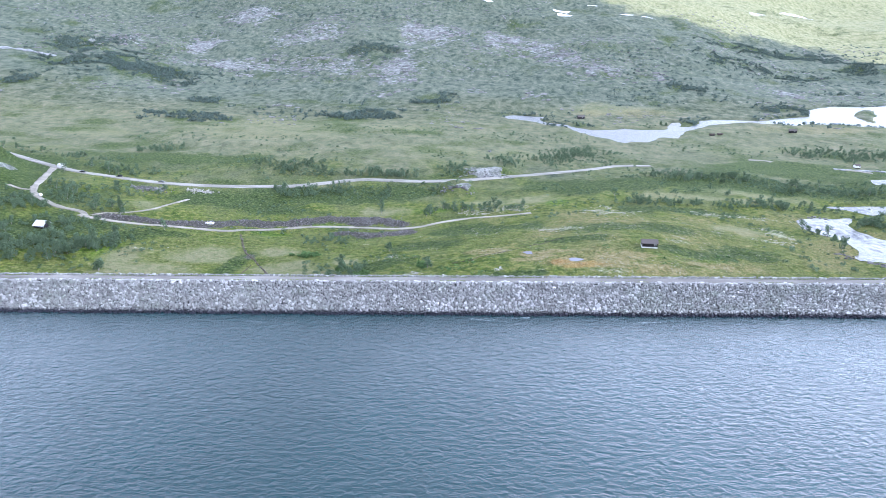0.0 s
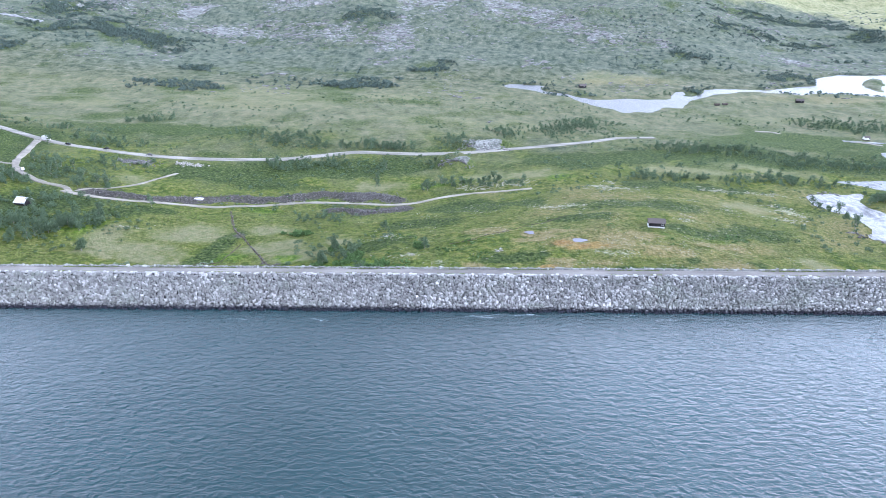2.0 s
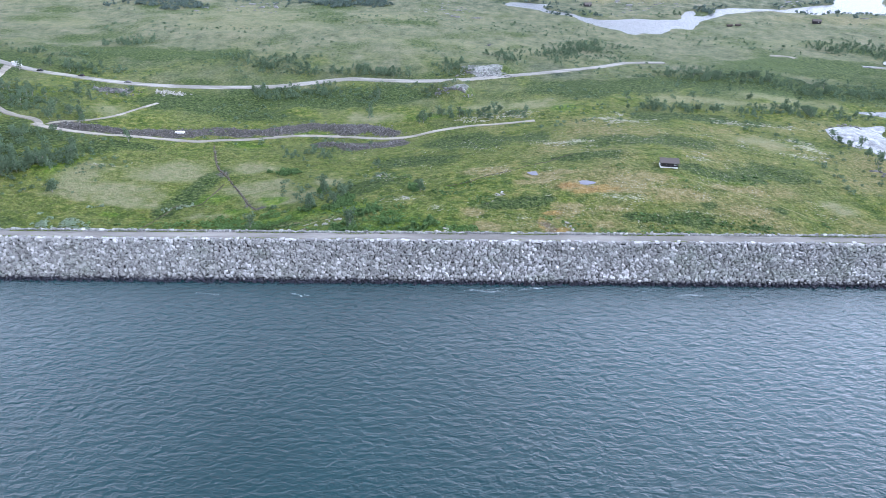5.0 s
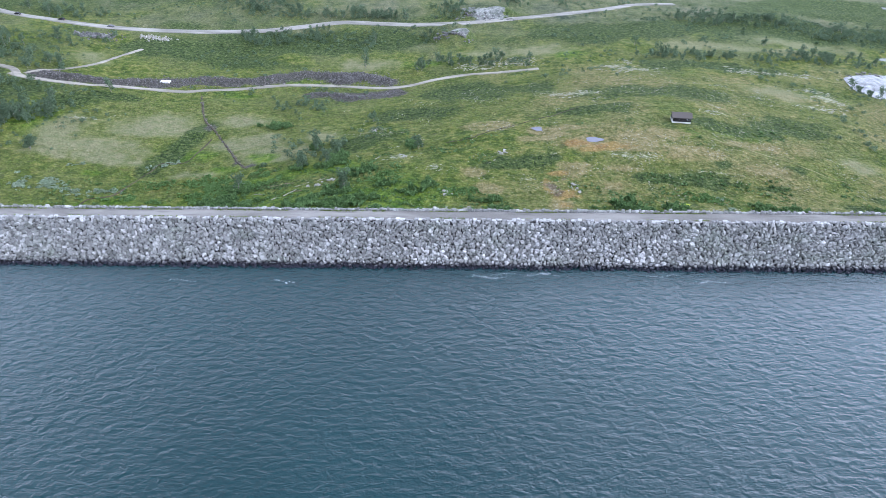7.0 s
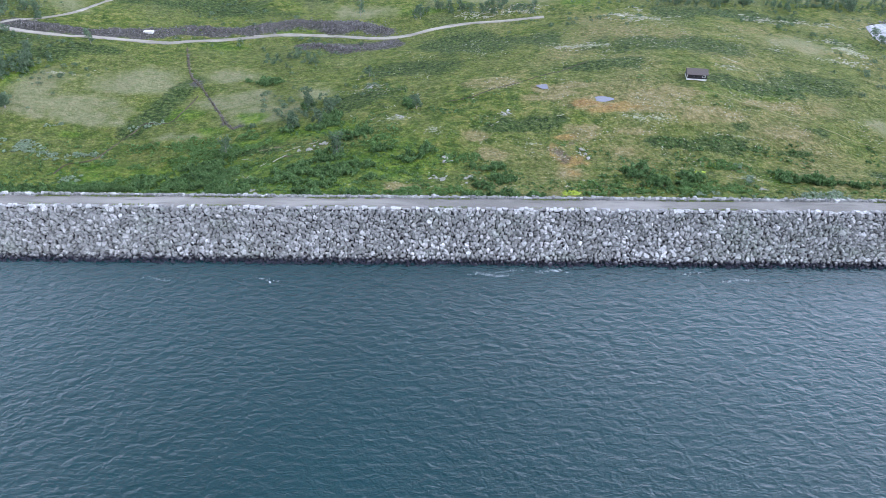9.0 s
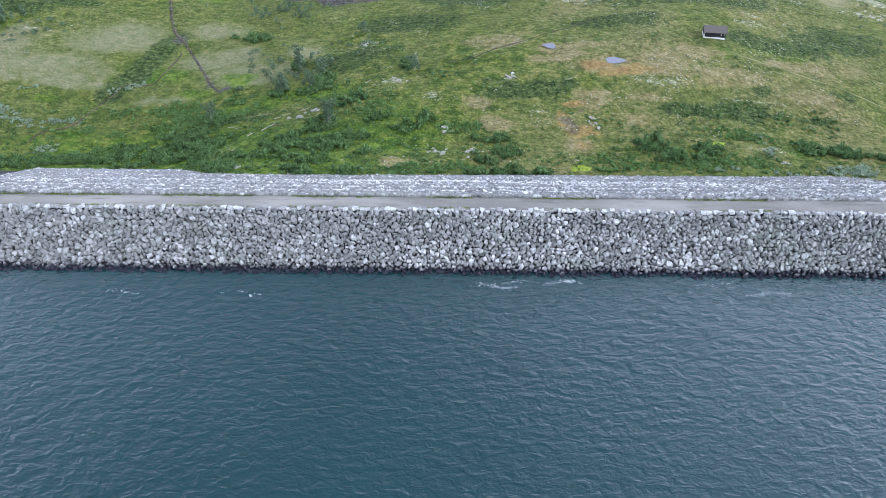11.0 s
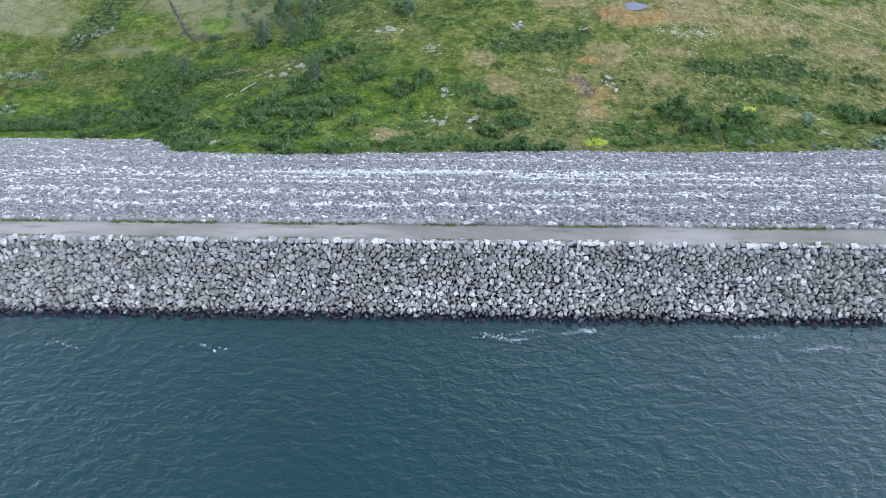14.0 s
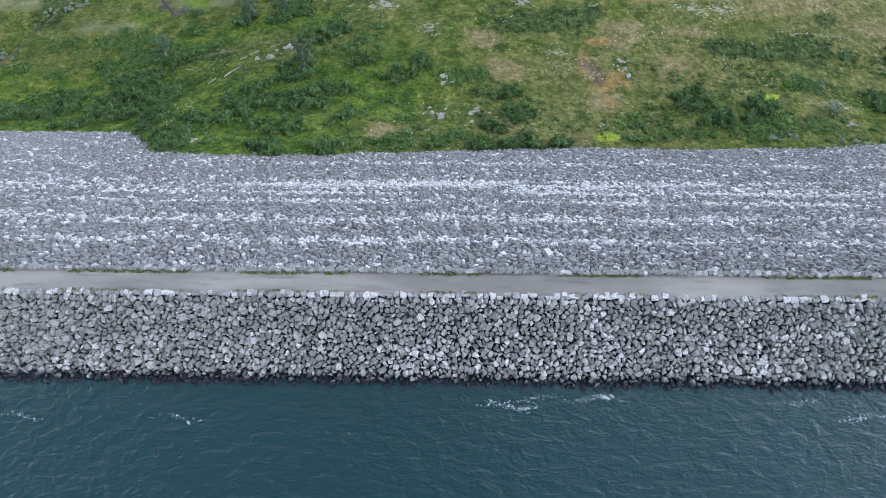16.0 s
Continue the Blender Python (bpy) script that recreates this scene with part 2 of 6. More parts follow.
MOSS = [(87, 95, 2.4, 2), (81, 89, 2, 1.6), (38, 71, 2.6, 1.6)]
CRAGS = [(-468, 1520, 58, 72), (-305, 1358, 57, 87), (-518, 1300, 35, 62), (-674, 1199, 24, 53), (-635, 1261, 39, 52), (-376, 1140, 113, 47), (-100, 1350, 19, 99), (-105, 1060, 35, 117), (-243, 834, 25, 22), (90, 1337, 42, 70), (143, 1234, 50, 64), (189, 1138, 42, 51), (234, 1049, 40, 41), (59, 1223, 29, 35), (120, 888, 26, 25), (148, 811, 10, 18), (327, 1022, 20, 25), (513, 968, 26, 28), (22, 925, 14, 19), (-36, 1349, 48, 85), (-207, 1104, 62, 50)]
LICHEN_WEST = [(-168, 184, 6, 2), (-158, 191, 4, 1), (-32, 170, 4, 3), (-32, 170, 5, 3), (-23, 161, 6, 3), (-19, 129, 4, 3), (-16, 129, 4, 2), (-4, 115, 3, 3), (-1, 77, 2, 2), (7, 78, 2, 1), (11, 105, 4, 1), (21, 125, 3, 2), (27, 284, 20, 11), (28, 103, 5, 3), (40, 123, 2, 1), (46, 98, 2, 3), (61, 201, 12, 4)]
LICHEN_EAST = [(67, 123, 4, 4), (73, 192, 5, 2), (75, 120, 7, 4), (95, 257, 13, 10), (96, 88, 4, 4), (97, 115, 9, 1), (98, 277, 9, 3), (106, 257, 12, 4), (116, 184, 6, 2), (117, 172, 9, 3), (147, 206, 5, 2), (150, 125, 4, 2), (157, 122, 7, 1), (165, 264, 11, 7), (179, 206, 11, 4), (190, 223, 9, 7), (190, 236, 10, 5), (194, 266, 14, 4)]
LICHEN = LICHEN_WEST + LICHEN_EAST
ROCKFACE = [(1, 342, 11, 11), (24, 395, 19, 12), (-222, 321, 11, 7), (-315, 309, 5, 14)]
BOG = [(21, 155, 8, 5), (39, 139, 11, 4), (54, 129, 11, 5), (15, 97, 5, 5), (37, 95, 3, 4), (40, 84, 5, 4), (60, 101, 5, 3), (74, 132, 11, 9), (90, 123, 10, 2), (122, 119, 11, 5), (47, 114, 7, 3), (87, 142, 12, 4), (64, 112, 7, 2), (11, 110, 5, 4), (-13, 70, 6, 3), (19, 160, 9, 8), (47, 147, 13, 5), (55, 133, 10, 5), (97, 128, 14, 4), (78, 139, 13, 5), (46, 110, 8, 4), (122, 139, 17, 4)]
RUST = [(49, 130, 5, 3), (55, 126, 4, 2), (43, 95, 3, 2), (40, 85, 3, 2), (51, 131, 6, 2), (36, 100, 2, 6), (41, 92, 5, 3), (41, 108, 4, 2), (62, 128, 8, 3)]
LUSH_WEST = [(-189, 178, 13, 17), (-145, 135, 5, 3), (-127, 103, 13, 6), (-122, 111, 11, 3), (-109, 237, 14, 5), (-108, 152, 10, 7), (-97, 106, 14, 6), (-91, 265, 26, 10), (-89, 137, 6, 4), (-75, 145, 10, 6), (-71, 120, 13, 5), (-59, 126, 8, 9), (-44, 68, 7, 5)]
LUSH_EAST = [(-42, 126, 15, 9), (-34, 150, 12, 4), (-27, 96, 7, 6), (-13, 80, 9, 6), (-12, 293, 20, 8), (15, 82, 3, 2), (26, 74, 7, 4), (40, 74, 6, 4), (70, 295, 12, 10), (96, 142, 6, 4), (104, 89, 4, 6), (115, 152, 14, 6), (124, 152, 13, 8)]
LUSH = LUSH_WEST + LUSH_EAST
GULLY = [(-111, 187), (-114, 176), (-116, 165), (-118, 154), (-121, 147), (-123, 140)]
PEAT = [(-87, 144, 2, 4), (-81, 139, 4, 2), (-110, 184, 4, 4)]
GROVES = [(-141, 415, 21, 20), (-269, 472, 17, 16), (-60, 397, 24, 10), (-250, 372, 22, 10), (-260, 288, 16, 28), (-266, 236, 8, 15), (-209, 168, 31, 19), (-193, 180, 20, 16), (-74, 203, 10, 17), (-49, 152, 8, 13), (-99, 343, 29, 17), (-326, 409, 13, 16), (122, 504, 20, 30), (76, 459, 34, 27), (5, 416, 14, 19), (192, 392, 30, 12), (376, 504, 39, 35), (274, 355, 30, 9), (150, 292, 41, 10), (226, 296, 17, 15), (271, 272, 9, 11)] + [(-230, 215, 22, 14), (-250, 236, 16, 10), (-215, 158, 30, 14), (-288, 262, 14, 20)]
BANK_ROCKS = [(213, 187), (212, 192), (221, 195), (237, 255), (225, 272), (235, 278), (245, 282), (222, 176)]
PONDS = [(37, 149, 2.6), (58, 134, 3.0)]


SECTION_S = (-1.6, -1.0, -0.7, -0.5, -0.35, -0.2, -0.05, 0.1, 0.25, 0.4, 0.55, 0.75, 1.05, 1.6)
SECTIONS = []


def section(y, *heights):
    """Heights of the valley floor along one line across it, from its west to its east side."""
    SECTIONS.append((y, heights))


section(-40, -44, -38, -31, -26, -23, -22, -23, -25, -27, -30, -34, -38, -42, -46)
section(30, -43, -42, -40, -36, -31, -28, -30, -33, -35, -37, -40, -43, -47, -50)
section(62, -42, -45, -47, -48, -44, -36, -38, -42, -42, -43, -46, -49, -51, -54)
section(95, -38, -45, -52, -59, -62, -51, -44, -46, -48, -51, -54, -55, -57, -59)
section(135, -33, -42, -51, -59, -63, -56, -47, -43, -41, -49, -57, -61, -62, -63)
section(190, -25, -35, -45, -55, -61, -61, -57, -49, -43, -52, -62, -66, -67, -66)
section(260, -13, -27, -41, -55, -65, -71, -71, -62, -56, -63, -70, -71, -69, -66)
section(350, 5, -19, -41, -57, -66, -69, -69, -66, -63, -67, -73, -72, -67, -62)
section(480, 26, -16, -51, -61, -62, -62, -64, -72, -73, -74, -76, -73, -65, -58)
section(680, 56, -5, -58, -69, -66, -68, -69, -86, -82, -80, -77, -73, -66, -57)
section(950, 105, 43, -7, -33, -68, -92, -70, -70, -62, -76, -82, -77, -66, -54)
section(1300, 170, 116, 61, 2, -42, -7, -16, -19, -5, -59, -82, -68, -52, -40)
section(1800, 242, 208, 150, 73, 62, 121, 69, 37, 61, -38, -34, -3, -3, -2)
section(2600, 293, 332, 343, 282, 261, 304, 339, 307, 248, 83, 11, 83, 100, 108)
section(4500, 304, 409, 486, 498, 492, 513, 557, 576, 547, 408, 244, 258, 331, 362)

GRID = np.array([h for _, h in SECTIONS], float)
SECTION_Y = np.array([y for y, _ in SECTIONS], float)


def spline(n, u):
    u = np.clip(u, 0, n - 1 - 1e-6)
    i = np.floor(u).astype(int)
    q = u - i
    w = np.stack([(1 - q) ** 3, 3 * q**3 - 6 * q**2 + 4, -3 * q**3 + 3 * q**2 + 3 * q + 1, q**3], -1) / 6
    return np.clip(np.stack([i - 1, i, i + 1, i + 2], -1), 0, n - 1), w


# where the stone of the dam's downstream slope ends, along the dam
FOOT = [(-150, 82.4)] + [(-111, 82.4), (-97, 82.3), (-84, 80.7), (-76, 77.9), (-70, 70.4), (-64, 61.7), (-58, 59.4), (-51, 58.2), (-43, 57.1), (-33, 57.9), (-22, 59.2), (-10, 61.0), (1, 62.3), (15, 64.7), (28, 66.6), (40, 66.0), (59, 65.6), (79, 67.2), (92, 69.2), (103, 71.7)] + [(120, 71.7)]
ROADS = (MAIN_ROAD, ACCESS_ROAD, TRACK, SIDE_PATH, SPUR)


def bare_height(x, y):
    """The ground's height, but for its last fit to the foot of the dam."""
    x, y = np.asarray(x, float), np.asarray(y, float)
    s = x / (np.maximum(y, -100) + 190.0)
    i, w = spline(len(SECTION_S), np.interp(s, SECTION_S, np.arange(len(SECTION_S))))
    j, v = spline(len(SECTION_Y), np.interp(y, SECTION_Y, np.arange(len(SECTION_Y))))
    z = (GRID[j[..., :, None], i[..., None, :]] * v[..., :, None] * w[..., None, :]).sum((-1, -2))
    z = z + 70 * smooth(270, 470, np.abs(x) - 0.8 * np.maximum(0, -y)) * smooth(170, 80, y) + 150 * smooth(-1500, -2400, y)
    off = np.minimum.reduce([to_line(x, y, line) for line in ROADS])
    rough = smooth(3, 12, off)
    z = z + rough * (0.9 * fbm(x, y, 9, 3, 3) + 2.2 * fbm(x, y, 34, 2, 5) * smooth(60, 110, y))
    z = z + (16 * fbm(x, y, 170, 4, 9) + 7 * fbm(x, y, 48, 3, 19)) * smooth(750, 1200, y) + 60 * fbm(x, y, 700, 3, 21) * smooth(1800, 2600, y)
    z = z + 9 * fbm(x, y, 40, 3, 17) * zones(x, y, CRAGS, 4) * smooth(700, 900, y)
    for line, high, wide in ((BERM, 2.2, 10), (BERM2, 2.2, 9), (BERM3, 1.0, 6)):
        z = z + high * smooth(wide, 0, to_line(x, y, line)) * (0.9 + 0.9 * fbm(x, y, 7, 2, 33)) * smooth(2, 5, off)
    z = z - 0.3 * smooth(3.0, 0.4, to_line(x, y, DITCH))
    for cx, cy, rx, ry in ROCKFACE[:2]:
        z = z + 5.5 * smooth(1.5, 0.9, np.hypot((x - cx) / rx, (y - cy - ry * 0.6) / ry)) * rough
    near = to_line(x, y, LAKE + LAKE[:1])
    dry = np.where(inside(x, y, LAKE) & ~inside(x, y, ISLET), -near, near)
    dry = np.where(inside(x, y, ISLET), to_line(x, y, ISLET + ISLET[:1]), dry) + 5 * fbm(x, y, 16, 3, 55)
    shore = LAKE_Z + np.clip(0.16 * dry, -1.6, 1.8)
    z = z + (shore - z) * smooth(90, 14, dry)
    basin = (x > 10) & (x < 720) & (y > 540) & (y < 920) & (dry > 14)
    z = np.where(basin, np.maximum(z, LAKE_Z + 1.2 + 0.8 * fbm(x, y, 25, 2, 56)), z)
    for ring in (RAPIDS, UPPER_RIVER, TOP_RIVER):
        z = z - 1.2 * smooth(7, 0, np.where(inside(x, y, ring), 0, to_line(x, y, ring + ring[:1])))
    for cx, cy, rx, ry, high in KNOLLS:
        z = z + high * np.exp(-(((x - cx) / rx) ** 2) - ((y - cy) / ry) ** 2) * smooth(4, 30, off)
    for cx, cy, r in PONDS:
        z = z - 0.5 * smooth(r + 3, r, np.hypot((x - cx), (y - cy) * 1.2))
    return z


FOOT_X = np.array([p for p, _ in FOOT], float)
FOOT_Y = np.array([q for _, q in FOOT], float)
FOOT_RISE = -(FOOT_Y - ROAD_W) / 1.5 - bare_height(FOOT_X, FOOT_Y)


def height(x, y):
    """The ground's height."""
    x, y = np.asarray(x, float), np.asarray(y, float)
    return bare_height(x, y) + np.interp(x, FOOT_X, FOOT_RISE, 0.0, 0.0) * smooth(100, 78, y)


# ---------------------------------------------------------------- mesh helpers
def mesh_of(name, verts, faces, material=None, flat=True):
    """A mesh from arrays of places and of triangles or quads."""
    verts, faces = np.asarray(verts, np.float32), np.asarray(faces, np.int32)
    me = bpy.data.meshes.new(name)
    n, k = faces.shape
    me.vertices.add(len(verts))
    me.vertices.foreach_set("co", verts.ravel())
    me.loops.add(n * k)
    me.loops.foreach_set("vertex_index", faces.ravel())
    me.polygons.add(n)
    me.polygons.foreach_set("loop_start", np.arange(0, n * k, k, dtype=np.int32))
    me.polygons.foreach_set("use_smooth", np.full(n, not flat))
    me.update(calc_edges=True)
    me.validate()
    if material:
        me.materials.append(material)
    return me


def part(name, bm, material, parent, label=""):
    """Links a bmesh, or a mesh, as one object under its thing."""
    if isinstance(bm, bmesh.types.BMesh):
        me = bpy.data.meshes.new(name)
        bm.to_mesh(me)
        bm.free()
        me.materials.append(material)
    else:
        me = bm
    ob = new(name, me)
    ob.parent = parent
    return tagged(ob, label)


def scattered(variants, spots, turns, sizes):
    """Places and triangles of many copies of a few small shapes; spots n x 3, turns n x 3 x 3, sizes n x 3."""
    pick = RNG.integers(0, len(variants), len(spots))
    vs, fs, base = [], [], 0
    for k, (v, f) in enumerate(variants):
        m = pick == k
        if not m.any():
            continue
        p = np.einsum("nij,nvj->nvi", turns[m], v[None] * 1.0) * sizes[m][:, None, :] + spots[m][:, None, :]
        n = len(p)
        vs.append(p.reshape(-1, 3))
        fs.append((f[None] + (np.arange(n) * len(v))[:, None, None] + base).reshape(-1, f.shape[1]))
        base += n * len(v)
    return np.concatenate(vs), np.concatenate(fs)


def any_turn(n):
    q = RNG.normal(size=(n, 4))
    q /= np.linalg.norm(q, axis=1)[:, None]
    w, x, y, z = q.T
    return np.stack([1 - 2 * (y * y + z * z), 2 * (x * y - w * z), 2 * (x * z + w * y), 2 * (x * y + w * z), 1 - 2 * (x * x + z * z), 2 * (y * z - w * x),
                     2 * (x * z - w * y), 2 * (y * z + w * x), 1 - 2 * (x * x + y * y)], -1).reshape(-1, 3, 3)


def spun(n):
    a = RNG.uniform(0, 2 * np.pi, n)
    c, s, o = np.cos(a), np.sin(a), np.zeros(n)
    return np.stack([c, -s, o, s, c, o, o, o, o + 1], -1).reshape(-1, 3, 3)


def rock_shape(points):
    """An angular block, about 1 m across: the hull of a few points."""
    bm = bmesh.new()
    for _ in range(points):
        d = RNG.normal(size=3)
        d /= np.linalg.norm(d)
        d = np.sign(d) * np.abs(d) ** 0.55
        bm.verts.new(d * 0.5 * RNG.uniform(0.8, 1.0))
    made = bmesh.ops.convex_hull(bm, input=bm.verts)
    bmesh.ops.delete(bm, geom=list({v for v in made["geom_interior"] + made["geom_unused"] if isinstance(v, bmesh.types.BMVert)}), context="VERTS")
    bmesh.ops.triangulate(bm, faces=bm.faces)
    bm.verts.index_update()
    v = np.array([u.co[:] for u in bm.verts])
    f = np.array([[u.index for u in q.verts] for q in bm.faces])
    bm.free()
    return v, f


def lump_shape():
    """A faceted ball of foliage, 1 m in radius."""
    bm = bmesh.new()
    bmesh.ops.create_icosphere(bm, subdivisions=1, radius=1.0)
    v = np.array([u.co[:] for u in bm.verts])
    f = np.array([[u.index for u in q.verts] for q in bm.faces])
    bm.free()
    return v, f


def leafy_bush(leaves, radius, tall, size):
    """A bush: dark inner masses under many small sprays that point up and outwards."""
    vs, fs, base = [], [], 0
    v0, f0 = lump_shape()
    heads = []
    for k in range(4):
        a, q = RNG.uniform(0, 6.283), 0.0 if k == 0 else RNG.uniform(0.35, 0.75)
        r = radius * (0.62 if k == 0 else RNG.uniform(0.34, 0.52))
        high = tall * (1 - 0.45 * q) * RNG.uniform(0.75, 1.05)
        c = np.array((radius * q * math.cos(a), radius * q * math.sin(a), 0.5 * high))
        heads.append((c, r, 0.5 * high))
        if k < 2:
            vs.append(v0 * RNG.uniform(0.6, 0.85, (len(v0), 1)) * (r, r, 0.5 * high) + c)
            fs.append(f0 + base)
            base += len(v0)
    for _ in range(leaves):
        c, r, h = heads[int(RNG.integers(0, 4))]
        d = RNG.normal(size=3)
        d[2] = abs(d[2]) * 1.1 - 0.25
        d /= np.linalg.norm(d)
        p = c + d * (r, r, h) * RNG.uniform(0.8, 1.08)
        up = d * 0.7 + (0, 0, 0.5) + RNG.normal(0, 0.3, 3)
        up /= np.linalg.norm(up)
        side = np.cross(up, RNG.normal(size=3))
        side /= np.linalg.norm(side)
        q = size * RNG.uniform(0.6, 1.3)
        flat = np.cross(side, up)
        vs.append(np.array([p - 0.45 * q * side, p + 0.45 * q * side + 0.15 * q * flat, p + 0.9 * q * up, p - 0.3 * q * up + 0.2 * q * flat]))
        fs.append(np.array([(0, 1, 2), (0, 3, 1)]) + base)
        base += 4
    return np.concatenate(vs), np.concatenate(fs)


def leaf_clump(n, radius, tall, size):
    """Many small leaf sprays, facing outwards, over a lumpy bush of that radius and height."""
    d = RNG.normal(size=(n, 3))
    d[:, 2] = np.abs(d[:, 2]) * 1.1 - 0.35
    d /= np.linalg.norm(d, axis=1)[:, None]
    a = np.arctan2(d[:, 1], d[:, 0])
    ph = RNG.uniform(0, 6.28, 3)
    lump = 1 + 0.22 * np.sin(3 * a + ph[0] + 2 * d[:, 2]) + 0.16 * np.sin(5 * d[:, 2] + 2 * a + ph[1])
    deep = RNG.uniform(0.5, 1.0, n) ** 0.35
    c = d * (lump * deep)[:, None] * (radius, radius, tall * 0.55) + (0, 0, tall * 0.42)
    up = d + RNG.normal(0, 0.4, (n, 3))
    up /= np.linalg.norm(up, axis=1)[:, None]
    s = np.cross(up, RNG.normal(size=(n, 3)))
    s /= np.linalg.norm(s, axis=1)[:, None]
    w = np.cross(up, s)
    v = np.stack([c + size * RNG.uniform(0.6, 1.3, (n, 1)) * (p * s + q * w + h * up) for p, q, h in ((-0.5, -0.35, 0), (0.5, -0.3, 0.1), (0.4, 0.4, 0), (-0.45, 0.3, -0.1))], 1)
    return v.reshape(-1, 3), np.arange(4 * n).reshape(n, 4)


# ---------------------------------------------------------------- materials
def shader(name, rough=0.9, metal=0.0, spec=0.3):
    m = bpy.data.materials.new(name)
    m.use_nodes = True
    b = m.node_tree.nodes["Principled BSDF"]
    b.inputs["Roughness"].default_value = rough
    b.inputs["Metallic"].default_value = metal
    b.inputs["Specular IOR Level"].default_value = spec
    return m, m.node_tree, b


def node(nt, kind, **values):
    n = nt.nodes.new("ShaderNode" + kind)
    for k, v in values.items():
        n.inputs[k.replace("_", " ")].default_value = v
    return n


def place(nt, stretch=(1, 1, 1), turn=0.0):
    g = nt.nodes.new("ShaderNodeNewGeometry")
    m = node(nt, "Mapping", Scale=stretch, Rotation=(0, 0, turn))
    nt.links.new(g.outputs["Position"], m.inputs["Vector"])
    return m.outputs[0]


def noisy(nt, scale, detail=3.0, where=None, rough=0.55, distortion=0.0):
    n = node(nt, "TexNoise", Scale=scale, Detail=detail, Roughness=rough, Distortion=distortion)
    nt.links.new(where if where else place(nt), n.inputs["Vector"])
    return n.outputs["Fac"]


def ramp(nt, fac, *stops):
    r = nt.nodes.new("ShaderNodeValToRGB")
    e = r.color_ramp.elements
    while len(e) < len(stops):
        e.new(0.5)
    for k, (p, c) in enumerate(stops):
        e[k].position = p
        e[k].color = (*c, 1) if isinstance(c, tuple) else (c, c, c, 1)
    nt.links.new(fac, r.inputs[0])
    return r.outputs[0]


def calc(nt, op, a, b=0.0, clamp=False):
    n = nt.nodes.new("ShaderNodeMath")
    n.operation, n.use_clamp = op, clamp
    for k, v in enumerate((a, b)):
        if isinstance(v, (int, float)):
            n.inputs[k].default_value = v
        else:
            nt.links.new(v, n.inputs[k])
    return n.outputs[0]


def blend(nt, fac, a, b):
    n = nt.nodes.new("ShaderNodeMix")
    n.data_type = "RGBA"
    for k, v in ((0, fac), (6, a), (7, b)):
        if isinstance(v, tuple):
            n.inputs[k].default_value = (*v, 1)
        elif isinstance(v, float):
            n.inputs[k].default_value = v
        else:
            nt.links.new(v, n.inputs[k])
    return n.outputs[2]


def attr(nt, name):
    n = nt.nodes.new("ShaderNodeAttribute")
    n.attribute_name = name
    return n.outputs["Fac"]


def bump(nt, b, fac, distance, strength=1.0):
    n = node(nt, "Bump", Strength=strength, Distance=distance)
    nt.links.new(fac, n.inputs["Height"])
    nt.links.new(n.outputs[0], b.inputs["Normal"])


